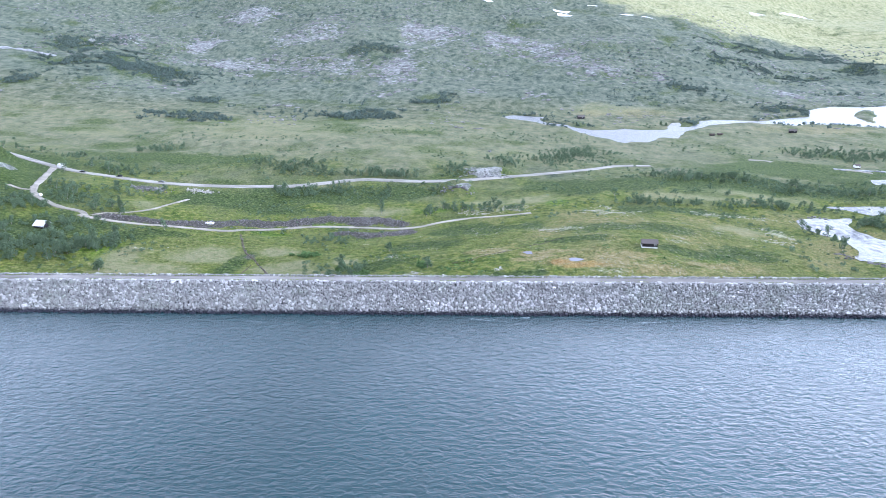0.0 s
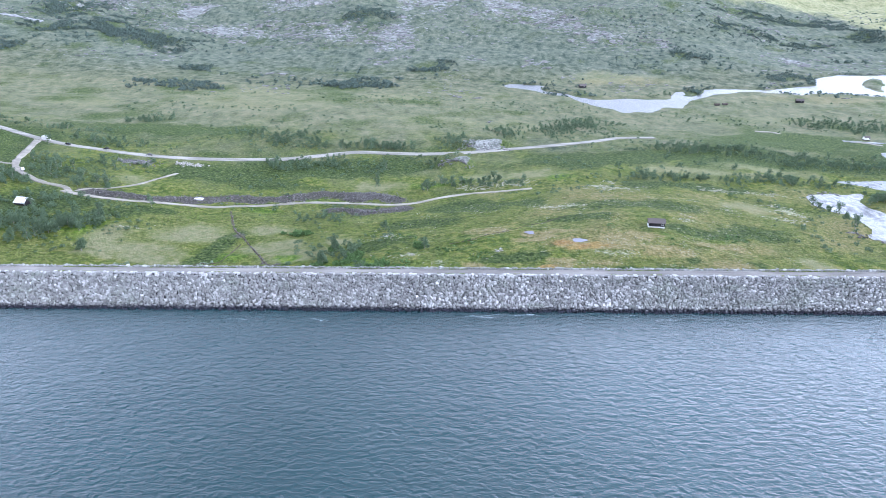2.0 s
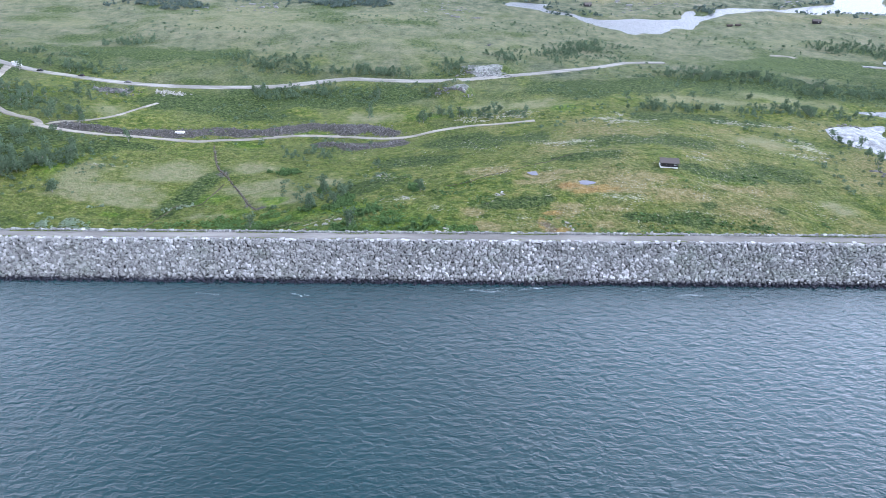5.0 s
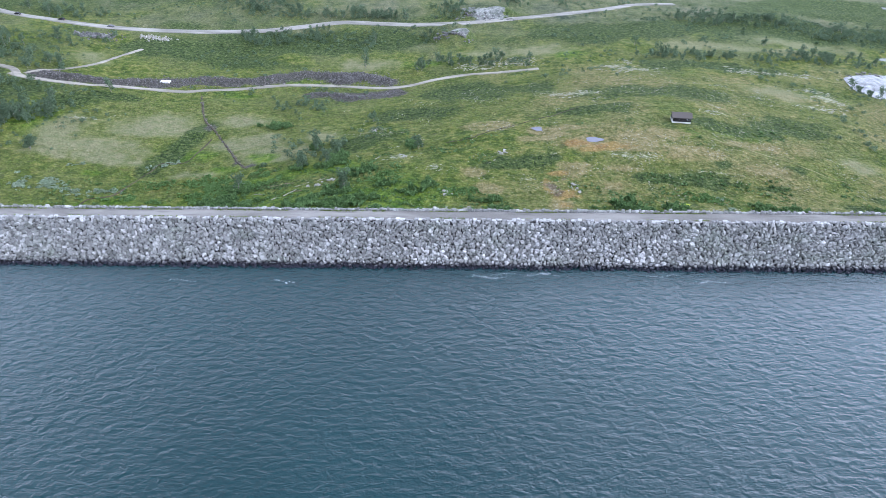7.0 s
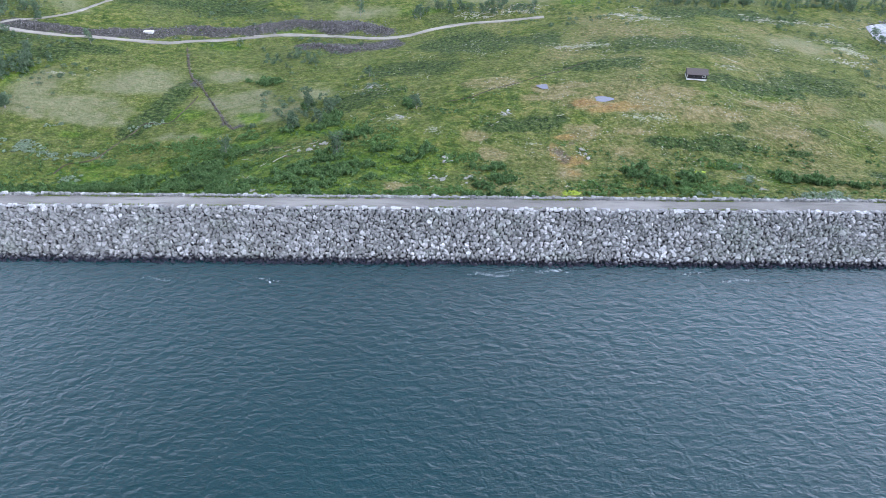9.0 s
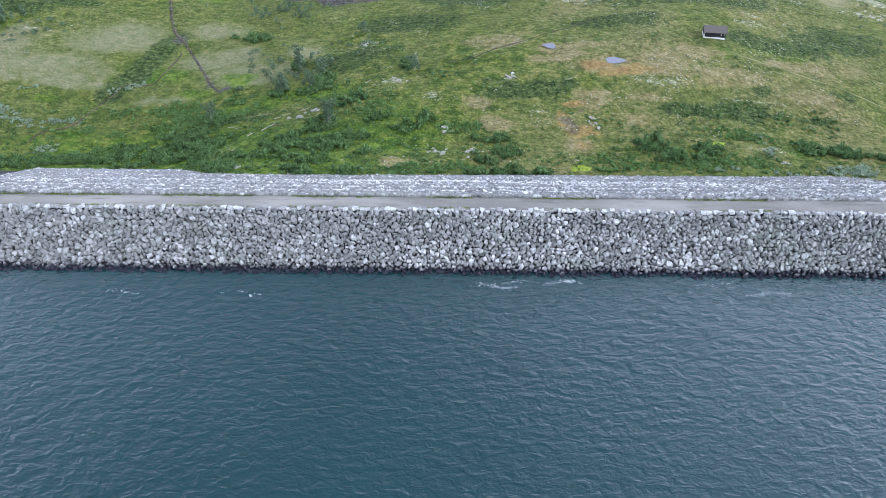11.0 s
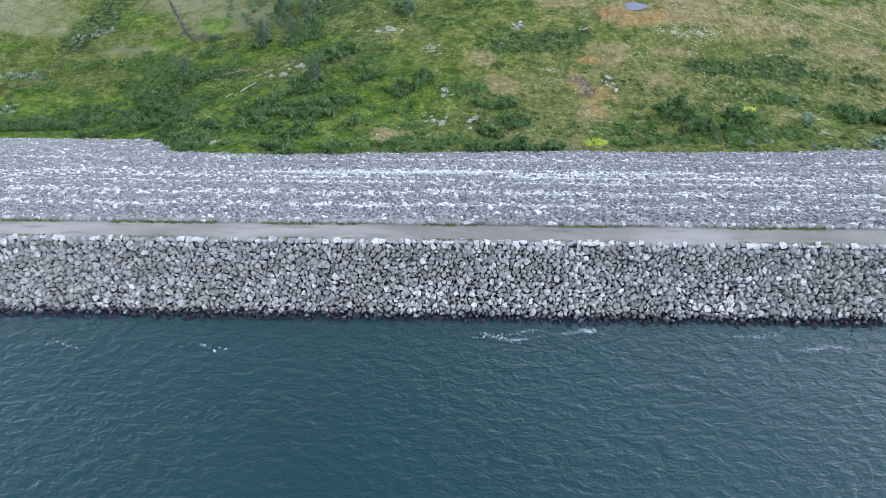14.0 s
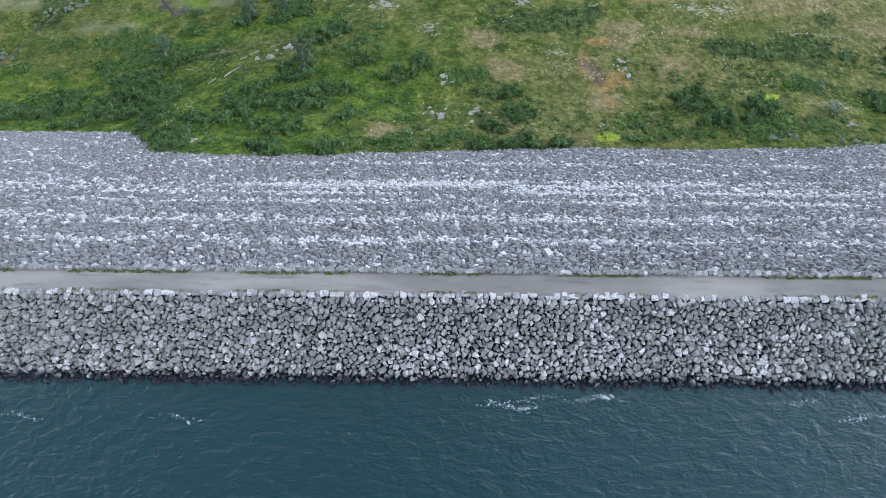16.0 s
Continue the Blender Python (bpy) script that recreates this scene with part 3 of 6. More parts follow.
def ground_material():
    m, nt, b = shader("valley_ground", 0.95, spec=0.15)
    fine, mid, wide = noisy(nt, 2.4, 6, rough=0.65), noisy(nt, 0.22, 6, rough=0.62), noisy(nt, 0.03, 6, place(nt, (1.0, 0.5, 1.0)), 0.62)
    streak = noisy(nt, 0.35, 6, place(nt, (0.9, 1.0, 1.0), 0.2), 0.66)
    tuft = noisy(nt, 0.6, 5, place(nt, (1.0, 0.9, 1.0)), 0.62)
    far = noisy(nt, 0.1, 8, place(nt, (1.0, 0.6, 1.0), 0.1), 0.7)
    col = ramp(nt, mid, (0.34, (0.04, 0.078, 0.011)), (0.45, (0.085, 0.128, 0.02)), (0.54, (0.145, 0.172, 0.036)), (0.64, (0.222, 0.215, 0.07)))
    col = blend(nt, ramp(nt, wide, (0.42, 0.0), (0.6, 0.8)), col, ramp(nt, streak, (0.35, (0.066, 0.104, 0.022)), (0.5, (0.138, 0.162, 0.044)), (0.64, (0.23, 0.22, 0.092))))

    def cover(col, name, tint, grain, low, high, much=1.0):
        edge = calc(nt, "ADD", attr(nt, name), calc(nt, "MULTIPLY", calc(nt, "SUBTRACT", grain, 0.5), 1.1))
        return blend(nt, ramp(nt, edge, (low, 0.0), (high, much)), col, tint)

    # grey alpine heath, blued further with distance: haze put into its colour
    col = cover(col, "alpine_haze", ramp(nt, far, (0.36, (0.036, 0.056, 0.036)), (0.46, (0.095, 0.118, 0.07)), (0.55, (0.152, 0.156, 0.098)), (0.68, (0.235, 0.22, 0.152))), wide, 0.2, 0.7)
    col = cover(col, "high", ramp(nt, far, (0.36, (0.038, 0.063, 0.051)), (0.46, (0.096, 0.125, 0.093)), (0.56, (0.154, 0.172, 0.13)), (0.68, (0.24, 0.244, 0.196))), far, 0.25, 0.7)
    # far slope in the sun: its brighter light put into a pale grass colour
    col = cover(col, "sunlit_plateau", ramp(nt, far, (0.34, (0.14, 0.165, 0.085)), (0.46, (0.3, 0.305, 0.165)), (0.6, (0.42, 0.4, 0.24))), wide, 0.25, 0.75)
    col = cover(col, "meadow", ramp(nt, streak, (0.3, (0.13, 0.15, 0.068)), (0.5, (0.188, 0.194, 0.098)), (0.7, (0.255, 0.238, 0.138))), mid, 0.2, 0.95)
    col = cover(col, "lush", ramp(nt, mid, (0.35, (0.044, 0.1, 0.011)), (0.48, (0.09, 0.165, 0.018)), (0.6, (0.16, 0.222, 0.032))), streak, 0.25, 0.75)
    col = cover(col, "bog", ramp(nt, streak, (0.34, (0.145, 0.135, 0.05)), (0.5, (0.23, 0.195, 0.088)), (0.64, (0.31, 0.255, 0.135))), tuft, 0.2, 0.65, 0.95)
    col = cover(col, "rust", ramp(nt, mid, (0.35, (0.27, 0.155, 0.065)), (0.6, (0.33, 0.225, 0.085))), mid, 0.25, 0.7, 0.9)
    col = cover(col, "heath", ramp(nt, tuft, (0.35, (0.024, 0.05, 0.012)), (0.5, (0.052, 0.087, 0.023)), (0.65, (0.112, 0.14, 0.047))), streak, 0.22, 0.5, 0.97)
    col = cover(col, "bare", ramp(nt, mid, (0.35, (0.12, 0.095, 0.065)), (0.65, (0.24, 0.195, 0.135))), streak, 0.4, 0.85)
    col = cover(col, "moss", (0.30, 0.38, 0.04), fine, 0.4, 0.6)
    col = cover(col, "lichen", ramp(nt, fine, (0.4, (0.27, 0.28, 0.185)), (0.6, (0.46, 0.46, 0.35))), noisy(nt, 0.7, 6, place(nt, (0.6, 1.3, 1.0)), 0.65), 0.68, 0.76, 0.9)
    col = cover(col, "crag", ramp(nt, noisy(nt, 0.15, 8, rough=0.7), (0.36, (0.11, 0.115, 0.12)), (0.48, (0.23, 0.235, 0.24)), (0.6, (0.4, 0.405, 0.41))), noisy(nt, 0.16, 5, place(nt, (0.7, 1, 1), 0.3), 0.62), 0.5, 0.58, 0.95)
    col = cover(col, "soil", ramp(nt, fine, (0.35, (0.045, 0.04, 0.04)), (0.65, (0.15, 0.138, 0.135))), fine, 0.35, 0.6)
    speck = calc(nt, "ADD", noisy(nt, 1.3, 7, rough=0.7), calc(nt, "MULTIPLY", attr(nt, "bog"), 0.05))
    col = blend(nt, ramp(nt, speck, (0.6, 0.0), (0.67, 0.65)), col, (0.36, 0.355, 0.26))
    clod = nt.nodes.new("ShaderNodeTexVoronoi")
    clod.feature = "SMOOTH_F1"
    clod.inputs["Scale"].default_value, clod.inputs["Detail"].default_value = 0.85, 1.5
    nt.links.new(place(nt), clod.inputs["Vector"])
    hummock = clod.outputs["Distance"]
    # darker between the hummocks: crease shade multiplied into the turf colour
    shade = ramp(nt, calc(nt, "ADD", calc(nt, "MULTIPLY", fine, 0.6), calc(nt, "MULTIPLY", hummock, -0.35)), (0.02, (0.6, 0.64, 0.58)), (0.16, (1.0, 1.0, 0.98)), (0.32, (1.38, 1.34, 1.26)))
    tone = nt.nodes.new("ShaderNodeMix")
    tone.data_type, tone.blend_type = "RGBA", "MULTIPLY"
    tone.inputs[0].default_value = 1.0
    nt.links.new(shade, tone.inputs[6])
    nt.links.new(ramp(nt, tuft, (0.32, (0.55, 0.6, 0.55)), (0.46, (0.92, 0.94, 0.92)), (0.68, (1.25, 1.22, 1.2))), tone.inputs[7])
    shade = tone.outputs[2]
    calm = blend(nt, calc(nt, "ADD", calc(nt, "MULTIPLY", attr(nt, "meadow"), 0.85), calc(nt, "ADD", calc(nt, "MULTIPLY", attr(nt, "bog"), 0.45), calc(nt, "MULTIPLY", attr(nt, "alpine_haze"), 0.35)), True), shade, (1.0, 1.0, 1.0))
    mul = nt.nodes.new("ShaderNodeMix")
    mul.data_type, mul.blend_type = "RGBA", "MULTIPLY"
    mul.inputs[0].default_value = 1.0
    nt.links.new(col, mul.inputs[6])
    nt.links.new(calm, mul.inputs[7])
    nt.links.new(mul.outputs[2], b.inputs["Base Color"])
    relief = calc(nt, "SUBTRACT", calc(nt, "ADD", calc(nt, "MULTIPLY", fine, 0.6), tuft), hummock)
    bump(nt, b, calc(nt, "MULTIPLY", relief, calc(nt, "SUBTRACT", 1.0, calc(nt, "MULTIPLY", attr(nt, "alpine_haze"), 0.75))), 0.5)
    return m


def stone_material(name, each, whites=0.95, dark=(0.19, 0.196, 0.19), pale=(0.498, 0.507, 0.494), banded=False, wet=True, lot_of=0.32, white=(0.6, 0.605, 0.605)):
    """Quarried grey gneiss; each: whether every stone is an object of its own."""
    m, nt, b = shader(name, 0.8, spec=0.35)
    if each:
        rnd = nt.nodes.new("ShaderNodeObjectInfo").outputs["Random"]
    else:
        rnd = nt.nodes.new("ShaderNodeNewGeometry").outputs["Random Per Island"]
    tone = calc(nt, "FRACT", calc(nt, "MULTIPLY", rnd, 17.3))
    col = ramp(nt, rnd, (0.0, dark), (0.8, tuple(0.5 * (p + q) for p, q in zip(dark, pale))), (1.0, pale))
    col = blend(nt, calc(nt, "MULTIPLY", ramp(nt, tone, (0.75, 0.0), (1.0, 1.0)), 0.4), col, (0.23, 0.232, 0.225))
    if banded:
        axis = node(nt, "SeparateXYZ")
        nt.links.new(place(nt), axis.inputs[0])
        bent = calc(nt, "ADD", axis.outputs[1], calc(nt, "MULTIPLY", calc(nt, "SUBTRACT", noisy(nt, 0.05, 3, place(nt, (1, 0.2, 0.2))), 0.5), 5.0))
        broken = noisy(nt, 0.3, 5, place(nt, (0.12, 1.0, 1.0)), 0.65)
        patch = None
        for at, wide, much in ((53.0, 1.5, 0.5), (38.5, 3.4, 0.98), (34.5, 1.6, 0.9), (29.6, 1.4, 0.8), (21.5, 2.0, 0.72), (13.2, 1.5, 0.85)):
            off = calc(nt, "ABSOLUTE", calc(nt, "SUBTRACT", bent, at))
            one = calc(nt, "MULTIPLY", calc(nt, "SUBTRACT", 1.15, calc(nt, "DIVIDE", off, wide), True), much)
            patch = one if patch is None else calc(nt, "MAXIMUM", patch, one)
        # fewer white stones westward, which also puts that end's dimmer light into the colour
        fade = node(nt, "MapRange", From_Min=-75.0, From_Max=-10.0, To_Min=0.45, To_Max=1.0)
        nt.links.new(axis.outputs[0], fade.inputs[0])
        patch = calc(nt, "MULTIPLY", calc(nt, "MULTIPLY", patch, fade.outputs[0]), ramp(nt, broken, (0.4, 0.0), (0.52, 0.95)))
    else:
        patch = ramp(nt, noisy(nt, 0.2, 4), (0.52, 0.0), (0.68, lot_of))
        if wet:
            axis = node(nt, "SeparateXYZ")
            nt.links.new(place(nt), axis.inputs[0])
            low = node(nt, "MapRange", From_Min=-4.6, From_Max=-6.4, To_Min=0.0, To_Max=0.34)
            nt.links.new(axis.outputs[1], low.inputs[0])
            patch = calc(nt, "ADD", patch, calc(nt, "MULTIPLY", low.outputs[0], ramp(nt, noisy(nt, 0.09, 3, place(nt, (1.0, 0.3, 0.3))), (0.48, 0.0), (0.6, 1.0))))
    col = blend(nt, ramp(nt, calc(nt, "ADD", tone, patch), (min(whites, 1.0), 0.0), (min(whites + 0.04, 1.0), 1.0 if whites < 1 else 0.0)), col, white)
    grain, fine = noisy(nt, 5.0, 6, rough=0.65), noisy(nt, 2.5, 5, rough=0.65)
    col = blend(nt, ramp(nt, grain, (0.42, 0.0), (0.64, 0.65)), col, (0.13, 0.132, 0.13))
    col = blend(nt, ramp(nt, fine, (0.54, 0.0), (0.68, 0.45)), col, (0.56, 0.555, 0.54))
    if wet:
        algae = ramp(nt, noisy(nt, 0.16, 4, place(nt, (0.6, 1, 1), 0.2), 0.6), (0.52, 0.0), (0.66, 0.5))
        col = blend(nt, calc(nt, "MULTIPLY", algae, ramp(nt, tone, (0.2, 0.2), (0.6, 1.0))), col, (0.2, 0.235, 0.19))
        z = node(nt, "SeparateXYZ")
        nt.links.new(place(nt), z.inputs[0])
        high = calc(nt, "ADD", z.outputs[2], calc(nt, "MULTIPLY", fine, 0.8))
        span = node(nt, "MapRange", From_Min=WATER_Z + 0.8, From_Max=WATER_Z + 1.3, To_Min=1.0, To_Max=0.0)
        nt.links.new(high, span.inputs[0])
        col = blend(nt, span.outputs[0], col, (0.02, 0.021, 0.034))
    nt.links.new(col, b.inputs["Base Color"])
    bump(nt, b, calc(nt, "ADD", grain, fine), 0.16)
    return m


def gravel_material(name, low, high, scale=3.0):
    m, nt, b = shader(name, 0.95, spec=0.2)
    fine, wide = noisy(nt, scale * 4, 5), noisy(nt, 0.15, 4, place(nt, (0.3, 1, 1)))
    col = ramp(nt, fine, (0.3, low), (0.7, high))
    col = blend(nt, ramp(nt, wide, (0.42, 0.0), (0.62, 0.8)), col, tuple(min(1, 1.4 * c) for c in high))
    col = blend(nt, ramp(nt, noisy(nt, 0.5, 5, place(nt, (0.25, 1.6, 1))), (0.55, 0.0), (0.68, 0.5)), col, tuple(0.6 * c for c in low))
    nt.links.new(col, b.inputs["Base Color"])
    bump(nt, b, fine, 0.03)
    return m


def leaf_material(name, dark, light, each=False):
    m, nt, b = shader(name, 0.7, spec=0.25)
    rnd = nt.nodes.new("ShaderNodeNewGeometry").outputs["Random Per Island"]
    wide = noisy(nt, 0.45, 3)
    col = ramp(nt, calc(nt, "ADD", calc(nt, "MULTIPLY", rnd, 0.45), calc(nt, "MULTIPLY", wide, 1.1)), (0.4, dark), (1.0, light))
    nt.links.new(col, b.inputs["Base Color"])
    glow = nt.nodes.new("ShaderNodeBsdfTranslucent")
    nt.links.new(col, glow.inputs["Color"])
    mixed = nt.nodes.new("ShaderNodeMixShader")
    mixed.inputs[0].default_value = 0.4
    nt.links.new(b.outputs[0], mixed.inputs[1])
    nt.links.new(glow.outputs[0], mixed.inputs[2])
    nt.links.new(mixed.outputs[0], nt.nodes["Material Output"].inputs[0])
    return m


def paint(name, colour, rough=0.5, metal=0.0, worn=0.15, scale=1.5):
    m, nt, b = shader(name, rough, metal)
    col = blend(nt, ramp(nt, noisy(nt, scale, 6), (0.4, 0.0), (0.75, 1.0)), colour, tuple(c * (1 - worn) + 0.1 * worn for c in colour))
    nt.links.new(col, b.inputs["Base Color"])
    return m


def water_material(name, deep, rough, wave, high, fine=0.35):
    m, nt, b = shader(name, rough, spec=0.8)
    b.inputs["IOR"].default_value = 1.4
    wide = noisy(nt, 0.02, 3)
    col = blend(nt, ramp(nt, wide, (0.35, 0.0), (0.7, 1.0)), deep, tuple(0.85 * c for c in deep))
    nt.links.new(col, b.inputs["Base Color"])
    swell = noisy(nt, wave, 3, place(nt, (0.58, 1.0, 1.0), -0.2), 0.5, 0.5)
    chop = noisy(nt, wave * 2.8, 3, place(nt, (0.75, 1.0, 1.0), 0.35), 0.55, 0.6)
    gust = ramp(nt, noisy(nt, 0.035, 4, place(nt, (0.6, 1.0, 1.0))), (0.3, 0.7), (0.7, 1.25))
    bump(nt, b, calc(nt, "MULTIPLY", calc(nt, "ADD", swell, calc(nt, "MULTIPLY", chop, fine)), gust), high)
    return m


def foam_material(name, body, foam, low, high, scale=0.5):
    m, nt, b = shader(name, 0.4)
    f = noisy(nt, scale, 8, place(nt, (1.0, 0.5, 1.0)), 0.7, 1.2)
    nt.links.new(blend(nt, ramp(nt, f, (low, 0.0), (high, 1.0)), body, foam), b.inputs["Base Color"])
    bump(nt, b, f, 0.5)
    return m


MAT_GROUND = ground_material()
MAT_STONE = stone_material("riprap_stone", False)
MAT_STONE_EACH = stone_material("riprap_stone_single", True)
MAT_KERB = stone_material("kerb_stone", True, whites=0.55, dark=(0.24, 0.243, 0.243), pale=(0.48, 0.483, 0.48), wet=False, lot_of=0.3)
MAT_KERB_ROW = stone_material("kerb_stone_row", False, whites=0.55, dark=(0.24, 0.243, 0.243), pale=(0.48, 0.483, 0.48), wet=False, lot_of=0.3)
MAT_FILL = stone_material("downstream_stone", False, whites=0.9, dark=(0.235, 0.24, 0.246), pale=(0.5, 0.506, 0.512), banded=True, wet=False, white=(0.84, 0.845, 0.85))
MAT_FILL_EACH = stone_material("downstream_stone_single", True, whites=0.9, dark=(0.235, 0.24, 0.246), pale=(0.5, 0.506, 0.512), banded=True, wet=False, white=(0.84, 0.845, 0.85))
MAT_RUBBLE = stone_material("rubble_stone", False, whites=1.4, dark=(0.045, 0.041, 0.041), pale=(0.205, 0.194, 0.19), wet=False)
# near-black: shade in the gaps between the blocks put into the bedding colour
MAT_DARK_BED = gravel_material("gap_shade_bedding", (0.014, 0.0145, 0.016), (0.036, 0.037, 0.04))
MAT_CREST = gravel_material("crest_gravel", (0.14, 0.135, 0.124), (0.215, 0.207, 0.19))
MAT_TRACK = gravel_material("track_gravel", (0.19, 0.175, 0.148), (0.28, 0.262, 0.225))
MAT_ASPHALT = gravel_material("grey_asphalt", (0.185, 0.18, 0.162), (0.27, 0.262, 0.238), 1.0)
MAT_WATER = water_material("reservoir_water", (0.007, 0.037, 0.0415), 0.15, 0.88, 0.27, 0.3)
MAT_LAKE = water_material("lake_water", (0.075, 0.085, 0.096), 0.32, 0.5, 0.6)
MAT_RAPID = foam_material("white_water", (0.07, 0.078, 0.083), (0.34, 0.35, 0.353), 0.36, 0.66, 0.2)
MAT_RIVER = foam_material("river_water", (0.1, 0.112, 0.125), (0.26, 0.275, 0.285), 0.5, 0.68, 0.3)
MAT_FOAM = foam_material("foam", (0.25, 0.32, 0.34), (0.55, 0.6, 0.62), 0.4, 0.6, 1.5)
MAT_SNOW = paint("old_snow", (0.85, 0.87, 0.9), 0.6, worn=0.2, scale=0.05)
MAT_LEAF = leaf_material("birch_leaves", (0.06, 0.104, 0.063), (0.145, 0.208, 0.123))
MAT_WILLOW = leaf_material("willow_leaves", (0.031, 0.076, 0.027), (0.165, 0.275, 0.105))
MAT_SEDGE = leaf_material("low_willow_leaves", (0.06, 0.14, 0.035), (0.17, 0.28, 0.1))
MAT_GREY_WILLOW = leaf_material("grey_willow_leaves", (0.15, 0.22, 0.14), (0.33, 0.41, 0.3))
MAT_HEATH = leaf_material("heath_sprigs", (0.07, 0.125, 0.022), (0.19, 0.25, 0.06))
# bluer than the near leaves: haze over the far woods put into the colour
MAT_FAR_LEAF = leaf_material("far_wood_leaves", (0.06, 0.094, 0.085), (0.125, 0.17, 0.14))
MAT_BARK = paint("birch_bark", (0.32, 0.3, 0.27), 0.9, worn=0.6, scale=6)
MAT_TAR = paint("tarred_boards", (0.018, 0.016, 0.018), 0.8, worn=0.3)
MAT_RUST = paint("rust_red_boards", (0.06, 0.042, 0.035), 0.8, worn=0.4)
MAT_WHITE = paint("white_paint", (0.75, 0.75, 0.73), 0.6)
MAT_SLATE = paint("weathered_roofing", (0.115, 0.1, 0.094), 0.9, worn=0.4, scale=2)
MAT_TIN = paint("pale_sheet_roof", (0.72, 0.73, 0.74), 0.35, 0.2, 0.1)
MAT_GLASS = paint("dark_window_glass", (0.02, 0.025, 0.03), 0.05, worn=0.0)
MAT_RUBBER = paint("tyre_rubber", (0.015, 0.015, 0.015), 0.9)
MAT_BLACK_CAR = paint("black_car_paint", (0.015, 0.016, 0.02), 0.15, worn=0.05)
MAT_GREY_CAR = paint("grey_car_paint", (0.12, 0.125, 0.13), 0.2, worn=0.05)
MAT_WHITE_CAR = paint("white_car_paint", (0.8, 0.8, 0.8), 0.2, worn=0.05)
MAT_SOIL = gravel_material("dark_peat", (0.03, 0.026, 0.02), (0.085, 0.072, 0.05))
MAT_TRAIL = gravel_material("trodden_grass", (0.11, 0.125, 0.045), (0.19, 0.185, 0.085))
MAT_DEADWOOD = paint("bleached_wood", (0.42, 0.4, 0.35), 0.9, worn=0.4, scale=5)
MAT_ROCK = stone_material("bare_bedrock", False, whites=1.4, dark=(0.07, 0.069, 0.07), pale=(0.2, 0.198, 0.195), wet=False)
MAT_PALE_ROCK = stone_material("lichen_rock", False, whites=0.95, dark=(0.28, 0.275, 0.235), pale=(0.48, 0.47, 0.41), wet=False)
MAT_CRAG = stone_material("mountain_rock", False, whites=1.4, dark=(0.12, 0.12, 0.122), pale=(0.33, 0.328, 0.32), wet=False)
MAT_LICHEN = stone_material("reindeer_lichen", False, whites=1.4, dark=(0.32, 0.315, 0.22), pale=(0.5, 0.49, 0.37), wet=False)
MAT_POND = water_material("bog_water", (0.06, 0.062, 0.11), 0.3, 0.8, 0.05)

# ---------------------------------------------------------------- ground
SIDE = np.concatenate([np.linspace(-3.0, -0.72, 24)[:-1], np.linspace(-0.72, 0.72, 350), np.linspace(0.72, 3.0, 24)[1:]])
LONG = np.concatenate([[-2600, -1900, -1300, -800, -450, -250, -130], np.geomspace(130, 4800, 370) - 190, np.arange(582, 862, 3.3), np.arange(55.3, 180, 2.6)])
LONG.sort()


